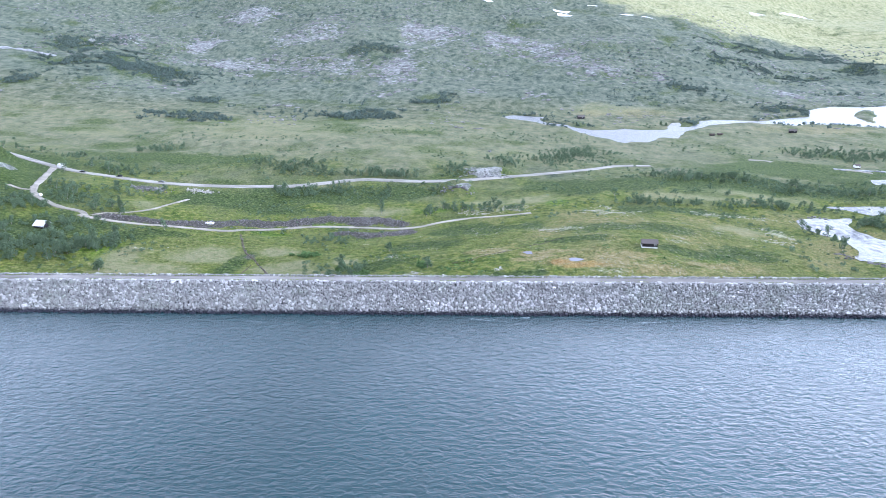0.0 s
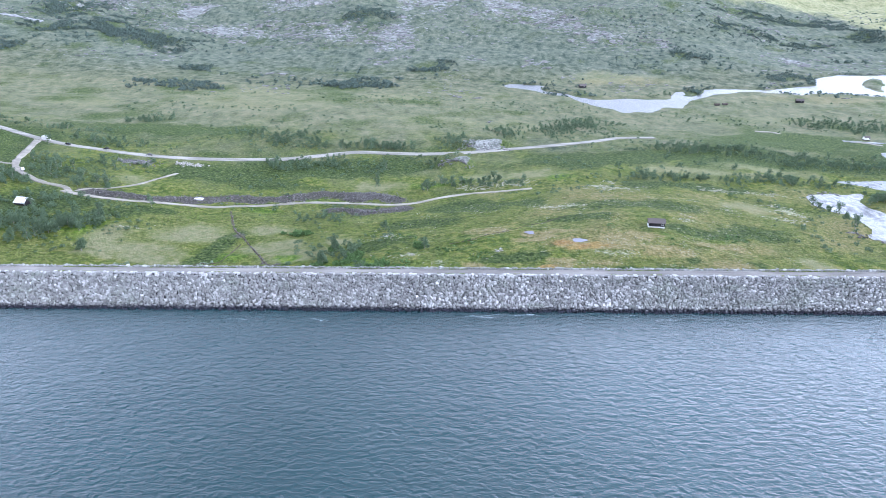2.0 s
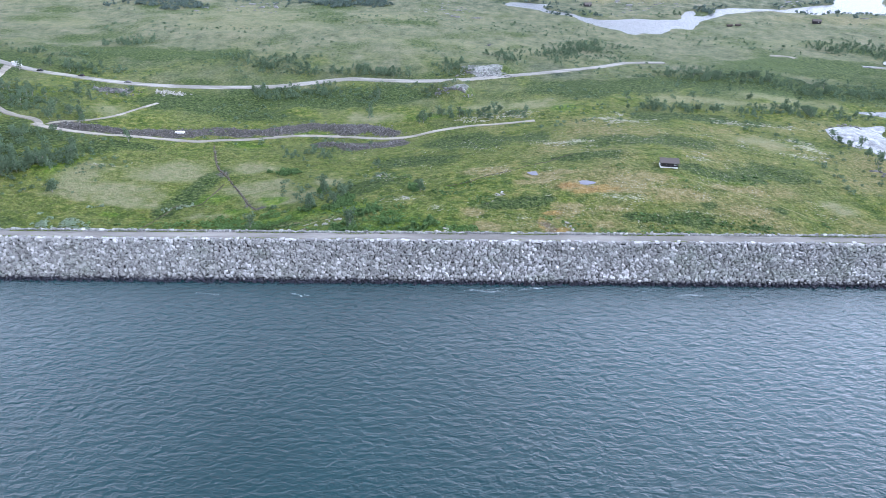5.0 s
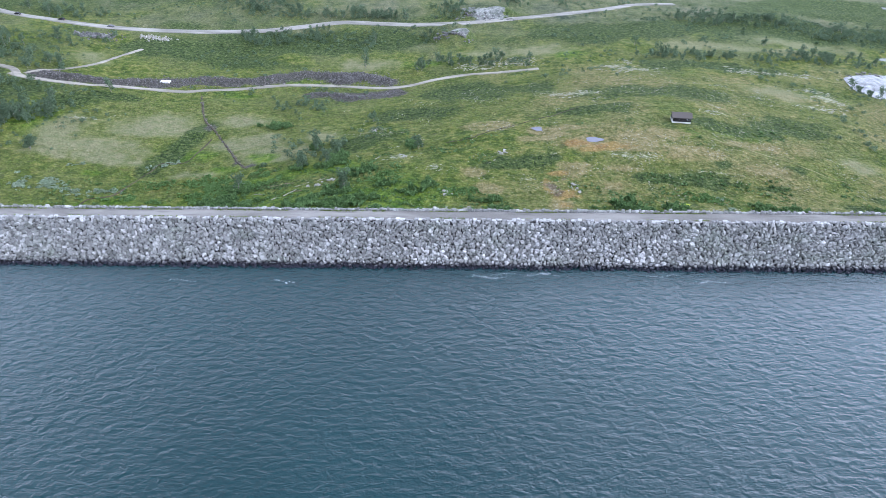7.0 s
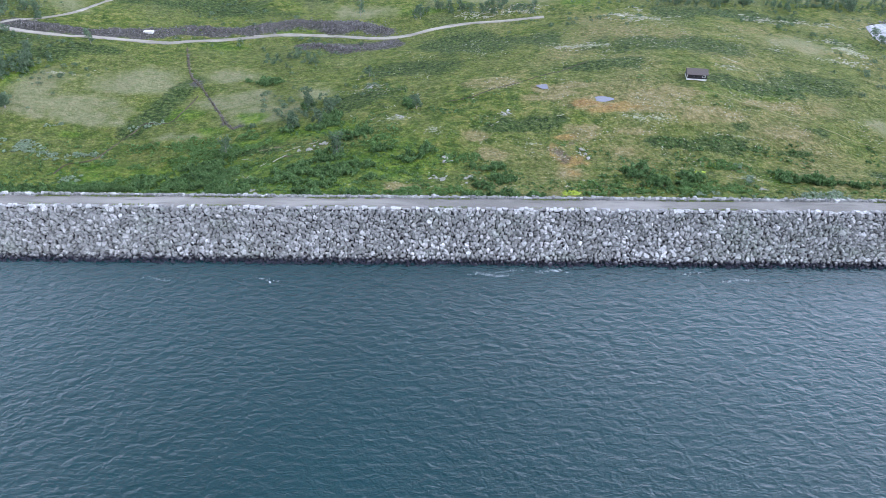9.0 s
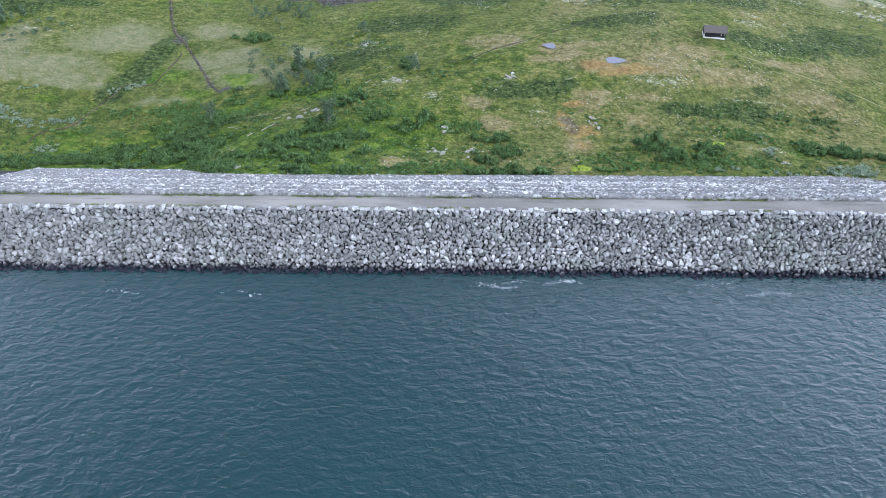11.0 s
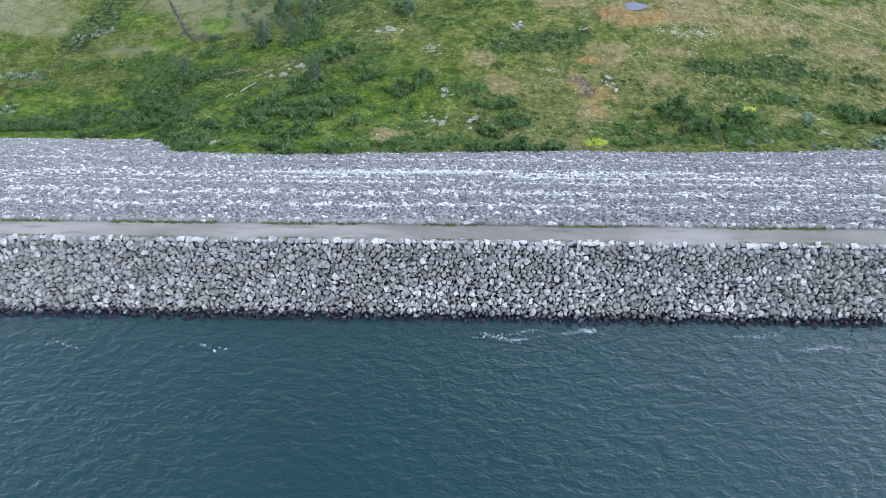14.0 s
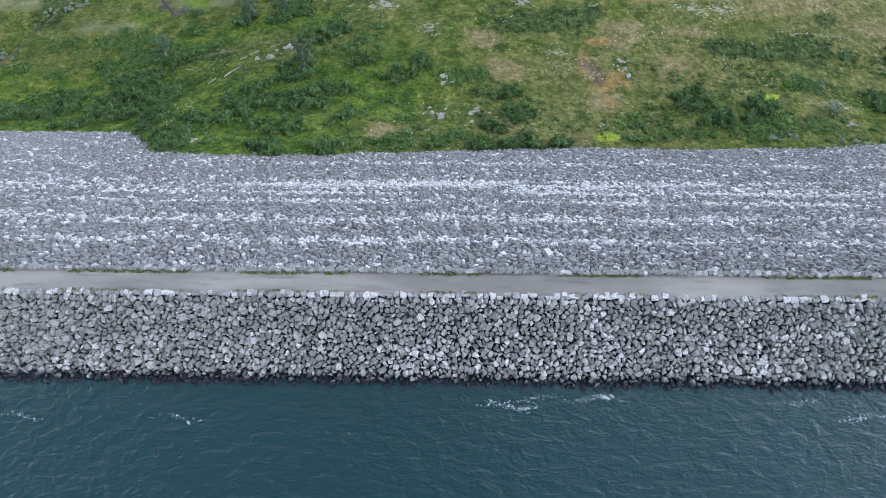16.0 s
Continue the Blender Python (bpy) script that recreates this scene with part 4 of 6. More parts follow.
def build_ground():
    yy = np.repeat(LONG[:, None], len(SIDE), 1)
    xx = SIDE[None] * (np.maximum(yy + 190, 130) + np.maximum(0, -60 - yy) * 0.8)
    zz = height(xx, yy)
    n, k = xx.shape
    a = (np.arange(n - 1)[:, None] * k + np.arange(k - 1)[None]).ravel()
    me = mesh_of("ground", np.stack([xx, yy, zz], -1).reshape(-1, 3), np.stack([a, a + 1, a + k + 1, a + k], -1), MAT_GROUND, False)
    x, y = xx.ravel(), yy.ravel()
    off = np.minimum.reduce([to_line(x, y, line) for line in (BERM, BERM2, BERM3)])
    covers = {
        "meadow": np.maximum(0.95 * zones(x, y, MEADOWS, 1) * (1 - 0.3 * smooth(300, 500, y)), 0.45 * smooth(390, 460, y) * smooth(820, 660, y)),
        "heath": (1 - 0.85 * zones(x, y, BOG + RUST + BARE, 13)) * (np.maximum.reduce([0.7 * zones(x, y, HEATHS, 2), 0.3 * zones(x, y, FAR_WOODS, 12), 0.65 * smooth(9, 2, to_line(x, y, GULLY))]) + 0.1 + 0.45 * fbm(x, y, 30, 3, 71) + 0.3 * fbm(x, y, 140, 3, 73) * smooth(500, 900, y) + (0.12 + 0.25 * fbm(x, y, 45, 3, 81)) * smooth(270, 340, y) * smooth(760, 640, y)),
        "bare": 0.95 * zones(x, y, BARE, 3),
        "bog": np.maximum(np.maximum(0.85 * zones(x, y, BOG, 13), 0.36 * zones(x, y, [(225, 770, 85, 34), (420, 660, 90, 30)], 13)), (0.3 + 0.5 * fbm(x, y, 24, 3, 78)) * smooth(-20, 40, x + 30 * fbm(x, y, 40, 2, 79)) * smooth(330, 240, y)),
        "rust": 0.95 * zones(x, y, RUST, 14),
        "moss": zones(x, y, MOSS, 5),
        "lichen": 0.46 * zones(x, y, LICHEN, 7) + 0.1 * smooth(300, 500, y) + 0.2 + 0.3 * fbm(x, y, 45, 2, 44),
        "crag": np.maximum(0.33 * zones(x, y, CRAGS, 8), 0.7 * zones(x, y, ROCKFACE, 9)) + 0.28 * smooth(650, 1000, y) * (1 - 0.7 * smooth(1550, 1680, y) * smooth(330, 520, x)) + 0.25 * fbm(x, y, 160, 2, 74) * smooth(650, 1000, y) + 0.1 * smooth(1500, 2500, y),
        "soil": np.maximum(smooth(10, 3, off + 6 * fbm(x, y, 9, 3, 95)), 0.7 * np.maximum(smooth(0.9, 0.2, to_line(x, y, DITCH)), zones(x, y, PEAT, 16))),
        "lush": np.maximum(0.7 * zones(x, y, LUSH, 15), 0.7 * smooth(150, 80, y + 50 * fbm(x, y, 30, 2, 63)) * smooth(25, -45, x + 60 * fbm(x, y, 35, 3, 64))),
        # grows with distance: mask of the bluest haze colour
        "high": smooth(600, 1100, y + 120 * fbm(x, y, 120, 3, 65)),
        # extent of the painted sunlight, beyond the far ridge
        "sunlit_plateau": 0.9 * np.maximum(smooth(1550, 1680, y + 70 * fbm(x, y, 160, 3, 66)) * smooth(330, 520, x + 0.4 * (y - 1600)), smooth(790, 890, x + 70 * fbm(x, y, 160, 3, 67)) * smooth(1220, 1360, y)),
        # the nearer haze colour, from the mid valley on
        "alpine_haze": smooth(150, 650, y + 60 * fbm(x, y, 80, 3, 2)),
    }
    for name, values in covers.items():
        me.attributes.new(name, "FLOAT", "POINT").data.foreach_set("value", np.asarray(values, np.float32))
    return tagged(new("ground", me), "grassy valley floor with bog meadows, heath and bare rock rising to a mountainside", "ground", kind="structure")


build_ground()


# ---------------------------------------------------------------- reservoir and dam
def sheet(name, x0, x1, y0, y1, z, material):
    return new(name, mesh_of(name, [(x0, y0, z), (x1, y0, z), (x1, y1, z), (x0, y1, z)], [(0, 1, 2, 3)], material))


tagged(sheet("water", -2400, 2400, -2500, -7.0, WATER_Z, MAT_WATER), "dark teal reservoir water ruffled by small wind waves", "water", kind="structure")
DAM_X = 320.0
UP = Vector((0, -9.0, -5.66)).normalized()
UP_N = Vector((0, -0.532, 0.847))
DOWN = Vector((0, 1.5, -1.0)).normalized()
DOWN_N = Vector((0, 0.5547, 0.832))


def build_dam_body():
    ring = [(-26.0, -17.0), (-0.3, -0.55), (0.0, -0.06), (ROAD_W, -0.06), (ROAD_W + 0.4, -0.55), (84.0, -54.9), (84.0, -70.0), (-26.0, -70.0)]
    n = len(ring)
    v = [(x, y, z) for x in (-DAM_X, DAM_X) for y, z in ring]
    f = [(k, (k + 1) % n, n + (k + 1) % n, n + k) for k in range(n)]
    ob = new("dam", mesh_of("dam", v, f, MAT_DARK_BED))
    return tagged(ob, "rockfill embankment dam of grey quarried blocks", "dam", kind="structure")


build_dam_body()


def build_crest_road():
    xs = np.linspace(-DAM_X, DAM_X, 500)
    cross = [(-0.3, -0.2), (0.0, -0.05), (0.35, 0.0), (0.75, -0.02), (1.42, 0.04), (2.1, -0.02), (2.5, 0.0), (ROAD_W, -0.05), (ROAD_W + 0.35, -0.2)]
    v = np.array([[(x, y + 0.05 * math.sin(x * 0.31 + y), z + 0.02 + 0.015 * math.sin(x * 0.9 + 3 * y)) for y, z in cross] for x in xs])
    n, k = len(xs), len(cross)
    a = (np.arange(n - 1)[:, None] * k + np.arange(k - 1)[None]).ravel()
    ob = new("crest_road", mesh_of("crest_road", v.reshape(-1, 3), np.stack([a, a + k, a + k + 1, a + 1], -1), MAT_CREST, False))
    tagged(ob, "narrow gravel road along the crest of the dam", "road", kind="structure")


build_crest_road()

ROCKS = [rock_shape(13) for _ in range(28)]
SMALL_ROCKS = [rock_shape(11) for _ in range(24)]


def stones_on(face, start, along, normal, length, x0, x1, col, row, gap, tall, sides, skirt, single, joined, near, name):
    """Lays tightly fitted angular blocks on a slope; those of one stretch are objects, the rest is one joined part."""
    rows, cols = int(length / row), int((x1 - x0) / col)
    c, r = np.meshgrid(np.arange(cols), np.arange(rows))
    px = x0 + (c + 0.5 * (r % 2)) * col + RNG.normal(0, 0.26 * col, c.shape)
    py = (r + 0.5) * row + RNG.normal(0, 0.26 * row, c.shape)
    weight = RNG.normal(0, 0.17 * col * row, c.shape)
    turn = RNG.uniform(0, 2 * np.pi, c.shape)[..., None] + np.arange(sides) * 2 * np.pi / sides + RNG.normal(0, 0.26, (*c.shape, sides))
    ux, uy = np.cos(turn), np.sin(turn)
    reach = np.full(turn.shape, 0.95 * col)
    for dr in range(-2, 3):
        for dc in range(-2, 3):
            if dr or dc:
                ox = np.full(c.shape, 1e3)
                oy, ow = ox.copy(), 0 * ox
                a = slice(max(0, -dr), rows - max(0, dr)), slice(max(0, -dc), cols - max(0, dc))
                q = slice(max(0, dr), rows - max(0, -dr)), slice(max(0, dc), cols - max(0, -dc))
                ox[a], oy[a], ow[a] = px[q] - px[a], py[q] - py[a], weight[a] - weight[q]
                half = ((ox**2 + oy**2) / 2 + ow)[..., None]
                dot = ox[..., None] * ux + oy[..., None] * uy
                reach = np.where(dot > 1e-6, np.minimum(reach, np.maximum(half, 0.02) / np.maximum(dot, 1e-6)), reach)
    n = rows * cols
    reach = np.maximum(1.1 * reach - gap * RNG.uniform(0.0, 2.0, (rows, cols, 1)), 0.08).reshape(n, sides)
    ux, uy, px, py = ux.reshape(n, sides), uy.reshape(n, sides), px.ravel(), py.ravel()
    lift = RNG.normal(0, 0.45 * tall, n)[:, None]
    tx, ty = RNG.normal(0, 0.24 if name == "fill" else 0.42, (2, n, 1))
    ox, oy = RNG.normal(0, 0.12, (2, n, 1)) * col
    rings = []
    top = RNG.uniform(0.55, 0.95, (n, 1))
    for shrink, high, loose in ((0.9, -0.55, 0.0), (1.0, 0.0, 0.25), (top, 1.0, 0.2))[0 if skirt else 1:]:
        k = reach * shrink * (1 + RNG.normal(0, 0.1, (n, sides)))
        h = high * tall + loose * tall * RNG.normal(0, 1, (n, sides)) + (tx * ux + ty * uy) * k + lift
        if high < 0 or (not skirt and high == 0):
            h = np.full((n, sides), -0.5) if skirt else h - 0.3
        move = 1.0 if high > 0.5 else 0.0
        rings.append(np.stack([k * ux + move * ox, k * uy + move * oy, h], -1))
    local = np.concatenate(rings, 1)
    shape = local @ np.array([(1, 0, 0), along[:], normal[:]], float)
    mid = np.array(start)[None] + py[:, None] * np.array(along[:])[None]
    mid[:, 0] = px
    m = sides * (len(rings) - 1)
    tris = [(b0 + q, b0 + q + sides, b0 + (q + 1) % sides) for b0 in range(0, m, sides) for q in range(sides)]
    tris += [(b0 + (q + 1) % sides, b0 + q + sides, b0 + (q + 1) % sides + sides) for b0 in range(0, m, sides) for q in range(sides)]
    tris += [(m, m + q + 1, m + q) for q in range(1, sides - 1)]
    tris = np.array(tris)[:, ::-1] if name == "fill" else np.array(tris)
    seen = np.ones(n, bool)
    if name == "fill":
        seen = (np.abs(mid[:, 0]) < 84 + 0.45 * mid[:, 1]) & (height(mid[:, 0], mid[:, 1]) < mid[:, 2] + 0.6)
    shape, mid = shape[seen], mid[seen]
    own = near(mid[:, 0], mid[:, 1])
    own &= np.cumsum(own) <= 300
    v = (shape[~own] + mid[~own][:, None]).reshape(-1, 3)
    f = (tris[None] + (np.arange((~own).sum()) * len(rings) * sides)[:, None, None]).reshape(-1, 3)
    rest = new(name + "_rest", mesh_of(name + "_rest", v, f, joined))
    rest.parent = face
    tagged(rest, kind="stuff")
    for s, p in zip(shape[own], mid[own]):
        ob = new("stone", mesh_of("stone", s, tris, single))
        ob.parent = face
        ob.matrix_basis = Matrix.Translation(p)


def kerb(face, y, z, step, wide, tall, name, single, joined):
    """A row of blocks set edge to edge along the road."""
    shapes = []
    for _ in range(12):
        bm = bmesh.new()
        for a in (-1, 1):
            for b in (-1, 1):
                for c in (-1, 1):
                    q = RNG.uniform(0.4, 1.12, 3)
                    bm.verts.new((a * 0.5 * q[0], b * 0.5 * q[1], c * 0.5 * q[2]))
                    bm.verts.new((a * 0.36 * q[0], b * 0.52 * q[1], c * 0.42 * q[2]))
        made = bmesh.ops.convex_hull(bm, input=bm.verts)
        bmesh.ops.delete(bm, geom=list({u for u in made["geom_interior"] + made["geom_unused"] if isinstance(u, bmesh.types.BMVert)}), context="VERTS")
        bmesh.ops.triangulate(bm, faces=bm.faces)
        bm.verts.index_update()
        shapes.append((np.array([u.co[:] for u in bm.verts]), np.array([[u.index for u in q.verts] for q in bm.faces])))
        bm.free()
    widths = step * RNG.uniform(0.55, 1.45, int(2 * 230 / step))
    xs = np.cumsum(widths) - widths / 2 - widths.sum() / 2
    n = len(xs)
    pts = np.stack([xs, y + RNG.normal(0, 0.1, n), z + RNG.normal(0, 0.09, n)], -1)
    sizes = np.stack([widths * 1.14, wide * RNG.uniform(0.8, 1.15, n), tall * RNG.uniform(0.85, 1.1, n)], -1)
    own = np.abs(xs) < 300 * step / 2.05
    flat = np.repeat(np.eye(3)[None], n, 0)
    v, f = scattered(shapes, pts[~own], flat[~own], sizes[~own])
    rest = new(name + "_rest", mesh_of(name + "_rest", v, f, joined))
    rest.parent = face
    tagged(rest, kind="stuff")
    data = [mesh_of("stone", v, f, single) for v, f in shapes]
    for p, s in zip(pts[own], sizes[own]):
        ob = new("stone", data[int(RNG.integers(0, len(data)))])
        ob.parent = face
        ob.matrix_basis = Matrix.Translation(p) @ pose(0, 0, 0, 0, 0, RNG.uniform(-7, 7)) @ Matrix.Diagonal((*s, 1))


# ---------------------------------------------------------------- roads and tracks
def ribbon(name, line, wide, material, label, lift=0.22, ragged=0.0, kind="structure", category="road"):
    pts = [Vector(p) for p in line]
    fine = []
    for k in range(len(pts) - 1):
        p0, p1, p2, p3 = pts[max(k - 1, 0)], pts[k], pts[k + 1], pts[min(k + 2, len(pts) - 1)]
        m = max(2, int((p2 - p1).length / 2.0))
        for q in range(m):
            t = q / m
            fine.append(0.5 * ((2 * p1) + (p2 - p0) * t + (2 * p0 - 5 * p1 + 4 * p2 - p3) * t * t + (3 * p1 - p0 - 3 * p2 + p3) * t**3))
    fine.append(pts[-1])
    c = np.array([p[:] for p in fine])
    d = np.gradient(c, axis=0)
    side = np.stack([-d[:, 1], d[:, 0]], -1) / (np.hypot(d[:, 0], d[:, 1])[:, None] + 1e-9)
    across = np.array([-1, -0.93, -0.5, 0, 0.5, 0.93, 1])
    w = wide / 2 * (1 + ragged * fbm(c[:, 0], c[:, 1], 6, 2, 40))
    p = c[:, None] + side[:, None] * (across[None, :, None] * w[:, None, None])
    z = height(p[..., 0], p[..., 1]) + lift
    z[:, 0] -= lift + 0.3
    z[:, -1] -= lift + 0.3
    v = np.concatenate([p, z[..., None]], -1)
    n, k = v.shape[:2]
    a = (np.arange(n - 1)[:, None] * k + np.arange(k - 1)[None]).ravel()
    ob = new(name, mesh_of(name, v.reshape(-1, 3), np.stack([a, a + k, a + k + 1, a + 1], -1), material, False))
    return tagged(ob, label, category, kind=kind)


ribbon("road", MAIN_ROAD, 7.8, MAT_ASPHALT, "pale grey two-lane valley road curving past the bogs", 0.3)
ribbon("road_access", ACCESS_ROAD, 4.4, MAT_TRACK, "wide gravel side road dropping from the valley road", 0.3, 0.5)
ribbon("track", TRACK, 4.0, MAT_TRACK, "pale gravel construction track beside dark rubble heaps", 0.25, 0.4)
ribbon("path", SIDE_PATH, 2.4, MAT_TRACK, "narrow gravel path climbing to the valley road", 0.2, 0.6)
ribbon("path_spur", SPUR, 2.6, MAT_TRACK, "short gravel spur", 0.2, 0.6)
ribbon("gravel_bar", GRAVEL_BAR, 5.0, MAT_TRACK, "strip of pale gravel in the bog", 0.25, 1.0)
ribbon("track_far", FAR_TRACK, 4.0, MAT_TRACK, "distant gravel track by the river", 0.3, 0.6)
ribbon("ditch", DITCH, 0.55, MAT_SOIL, "dark peat ditch running down the meadow", 0.3, 2.2, category="ditch")
ribbon("trail", TRAIL, 0.6, MAT_TRAIL, "faint pale trail through the heath", 0.16, 1.4, category="path")
ribbon("footpath", PATHLINE, 0.5, MAT_SOIL, "trodden brown footpath through the bog", 0.12, 1.2, category="path")
ribbon("stream_top", TOP_STREAM, 5.0, MAT_RIVER, "pale shallow stream feeding the river", 0.3, 1.2, category="stream")
ribbon("rill", RILL, 0.5, MAT_SOIL, "narrow winding peat rill in the green meadow", 0.22, 1.2, category="stream")
ribbon("stream", STREAM, 9.0, MAT_RAPID, "white mountain stream on the far hillside", 0.6, 1.0, category="stream")


# ---------------------------------------------------------------- lake, river, ponds, snow
def pool(name, ring, level, material, label, category, ragged=2.0, drape=False):
    pts, n = [Vector(p) for p in ring], len(ring)
    out = []
    for k in range(n):
        p0, p1, p2, p3 = pts[k - 1], pts[k], pts[(k + 1) % n], pts[(k + 2) % n]
        m = max(2, int((p2 - p1).length / 5))
        for q in range(m):
            t = q / m
            p = 0.5 * ((2 * p1) + (p2 - p0) * t + (2 * p0 - 5 * p1 + 4 * p2 - p3) * t * t + (3 * p1 - p0 - 3 * p2 + p3) * t**3)
            out.append((p.x + ragged * float(fbm(p.x, p.y, 14, 3, 50)), p.y + ragged * float(fbm(p.x, p.y, 14, 3, 51))))
    bm = bmesh.new()
    bm.faces.new([bm.verts.new((x, y, level)) for x, y in out])
    bmesh.ops.triangulate(bm, faces=bm.faces)
    if drape:
        bmesh.ops.subdivide_edges(bm, edges=bm.edges, cuts=6, use_grid_fill=True)
        c = np.array([v.co[:] for v in bm.verts])
        z = height(c[:, 0], c[:, 1]) + level
        for v, h in zip(bm.verts, z):
            v.co.z = h
    me = bpy.data.meshes.new(name)
    bm.to_mesh(me)
    bm.free()
    me.materials.append(material)
    return tagged(new(name, me), label, category, kind="structure")


tagged(sheet("water_lake", 10, 720, 540, 920, LAKE_Z, MAT_LAKE), "still pale lake in the valley floor", "water", kind="structure")
pool("river", RAPIDS, 0.35, MAT_RAPID, "foaming white river rapids below the dam", "river", 4.0, True)
pool("river_upper", UPPER_RIVER, 0.35, MAT_RIVER, "pale river water above the rapids", "river", 2.0, True)
pool("river_top", TOP_RIVER, 0.35, MAT_RIVER, "smooth pale bend of the river beyond the bog", "river", 2.0, True)
for cx, cy, r in PONDS:
    ring = [(cx + r * math.cos(a) * (1 + 0.25 * math.sin(3 * a + cx)), cy + 0.75 * r * math.sin(a)) for a in np.linspace(0, 6.0, 14)]
    pool("pond", ring, float(height(cx, cy)) + 0.28, MAT_POND, "small dark bog pond in brown moss", "pond", 1.8)
for (cx, cy), (rx, ry, slant) in zip(SNOWS, ((26, 22, -0.6), (16, 26, -0.5), (22, 12, 0), (16, 10, 0), (22, 12, -0.4), (60, 24, -0.3), (40, 14, 0), (20, 22, -0.5))):
    rx, ry = 0.75 * rx, 0.75 * ry
    ring = [(cx + rx * math.cos(a) * (1 + 0.3 * math.sin(2 * a + cx)) + slant * ry * math.sin(a), cy + ry * math.sin(a)) for a in np.linspace(0, 6.0, 13)]
    pool("snow_patch", ring, 1.2, MAT_SNOW, "white leftover snow patch high on the mountainside", "snow", 8.0, True)


def foam_flecks():
    """Broken flecks of foam drifting along the shore."""
    pts = []
    for k, (cx, cy) in enumerate(FOAM):
        n = (230, 120, 110, 120, 60, 160, 60, 90)[k]
        t = RNG.normal(0, 1, n)
        pts.append(np.stack([cx + 1.6 * t, cy + 0.35 * np.sin(1.3 * t + cx) + RNG.normal(0, 0.2, n), np.full(n, WATER_Z + 0.03)], -1))
    pts = np.concatenate(pts)
    flecks = []
    for _ in range(6):
        a = np.linspace(0, 2 * np.pi, 8)[:-1]
        r = RNG.uniform(0.5, 1.1, 7)
        v = np.concatenate([[(0, 0, 0.05)], np.stack([r * np.cos(a), 0.5 * r * np.sin(a), 0 * a], -1)])
        flecks.append((v, np.array([(0, 1 + q, 1 + (q + 1) % 7) for q in range(7)])))
    size = np.repeat((0.055 * np.exp(RNG.normal(0, 0.6, len(pts))))[:, None], 3, 1)
    v, f = scattered(flecks, pts, spun(len(pts)), size)
    tagged(new("foam", mesh_of("foam", v, f, MAT_FOAM)), "broken white flecks of foam on the water", "foam", kind="stuff")


foam_flecks()


# ---------------------------------------------------------------- buildings
def box(bm, x0, x1, y0, y1, z0, z1):
    v = [bm.verts.new((x, y, z)) for z in (z0, z1) for x, y in ((x0, y0), (x1, y0), (x1, y1), (x0, y1))]
    for f in ((3, 2, 1, 0), (4, 5, 6, 7), (0, 1, 5, 4), (1, 2, 6, 5), (2, 3, 7, 6), (3, 0, 4, 7)):
        bm.faces.new([v[k] for k in f])
    return bm


def boxed(*sizes):
    return box(bmesh.new(), *sizes)


def cabin(m, long, deep, eaves, ridge, wall, roof, label, windows, category="cabin", base=True, chimney=False):
    """A gabled timber cabin; its ridge runs along x and its front looks to -y."""
    top = new("cabin")
    top.matrix_world = m
    tagged(top, label, category)
    a, b = long / 2, deep / 2
    bm = bmesh.new()
    ring = [(-b, 0.4), (b, 0.4), (b, eaves), (0, ridge), (-b, eaves)]
    ends = [[bm.verts.new((x, y, z)) for y, z in ring] for x in (-a, a)]
    bm.faces.new(ends[0][::-1])
    bm.faces.new(ends[1])
    for k in range(5):
        bm.faces.new((ends[0][k], ends[0][(k + 1) % 5], ends[1][(k + 1) % 5], ends[1][k]))
    part("wall", bm, wall, top)
    if base:
        part("foundation", boxed(-a - 0.05, a + 0.05, -b - 0.05, b + 0.05, -1.6, 0.45), MAT_WHITE, top, "white-washed stone foundation")
    else:
        part("foundation", boxed(-a + 0.1, a - 0.1, -b + 0.1, b - 0.1, -1.6, 0.42), MAT_DARK_BED, top)
    for side in (-1, 1):
        bm = bmesh.new()
        over = 0.45
        slope = (ridge - eaves) / b
        for lift in (0.04, 0.2):
            for x in (-a - 0.4, a + 0.4):
                bm.verts.new((x, 0, ridge + lift))
                bm.verts.new((x, side * (b + over), eaves - over * slope + lift))
        v = list(bm.verts)
        for f in ((0, 1, 3, 2), (4, 6, 7, 5), (0, 4, 5, 1), (2, 3, 7, 6), (1, 5, 7, 3), (0, 2, 6, 4)):
            bm.faces.new([v[k] for k in f])
        bmesh.ops.recalc_face_normals(bm, faces=bm.faces)
        part("roof", bm, roof, top)
    for x, w, h, z in windows:
        frame_part = part("window", boxed(x - w / 2 - 0.1, x + w / 2 + 0.1, -b - 0.07, -b + 0.02, z - 0.1, z + h + 0.1), MAT_WHITE, top, "white-framed window")
        part("pane", boxed(x - w / 2, x + w / 2, -b - 0.09, -b - 0.03, z, z + h), MAT_GLASS, frame_part)
    door_part = part("door", boxed(-a * 0.55, -a * 0.55 + 0.95, -b - 0.06, -b + 0.02, 0.45, 2.3 if eaves > 2.35 else eaves - 0.1), wall, top)
    part("door_handle", boxed(-a * 0.55 + 0.8, -a * 0.55 + 0.88, -b - 0.1, -b - 0.05, 1.3, 1.4), MAT_TIN, door_part)
    part("corner_board", boxed(-a - 0.06, -a + 0.1, -b - 0.05, -b + 0.1, 0.45, eaves - 0.05), MAT_WHITE if base else wall, top)
    if chimney:
        part("chimney", boxed(a * 0.3, a * 0.3 + 0.6, -0.3, 0.3, ridge - 0.4, ridge + 0.7), MAT_ROCK, top)
    return top


def on_ground(x, y, turn=0, lift=0.0):
    return pose(x, y, float(height(x, y)) + lift, 0, 0, turn)


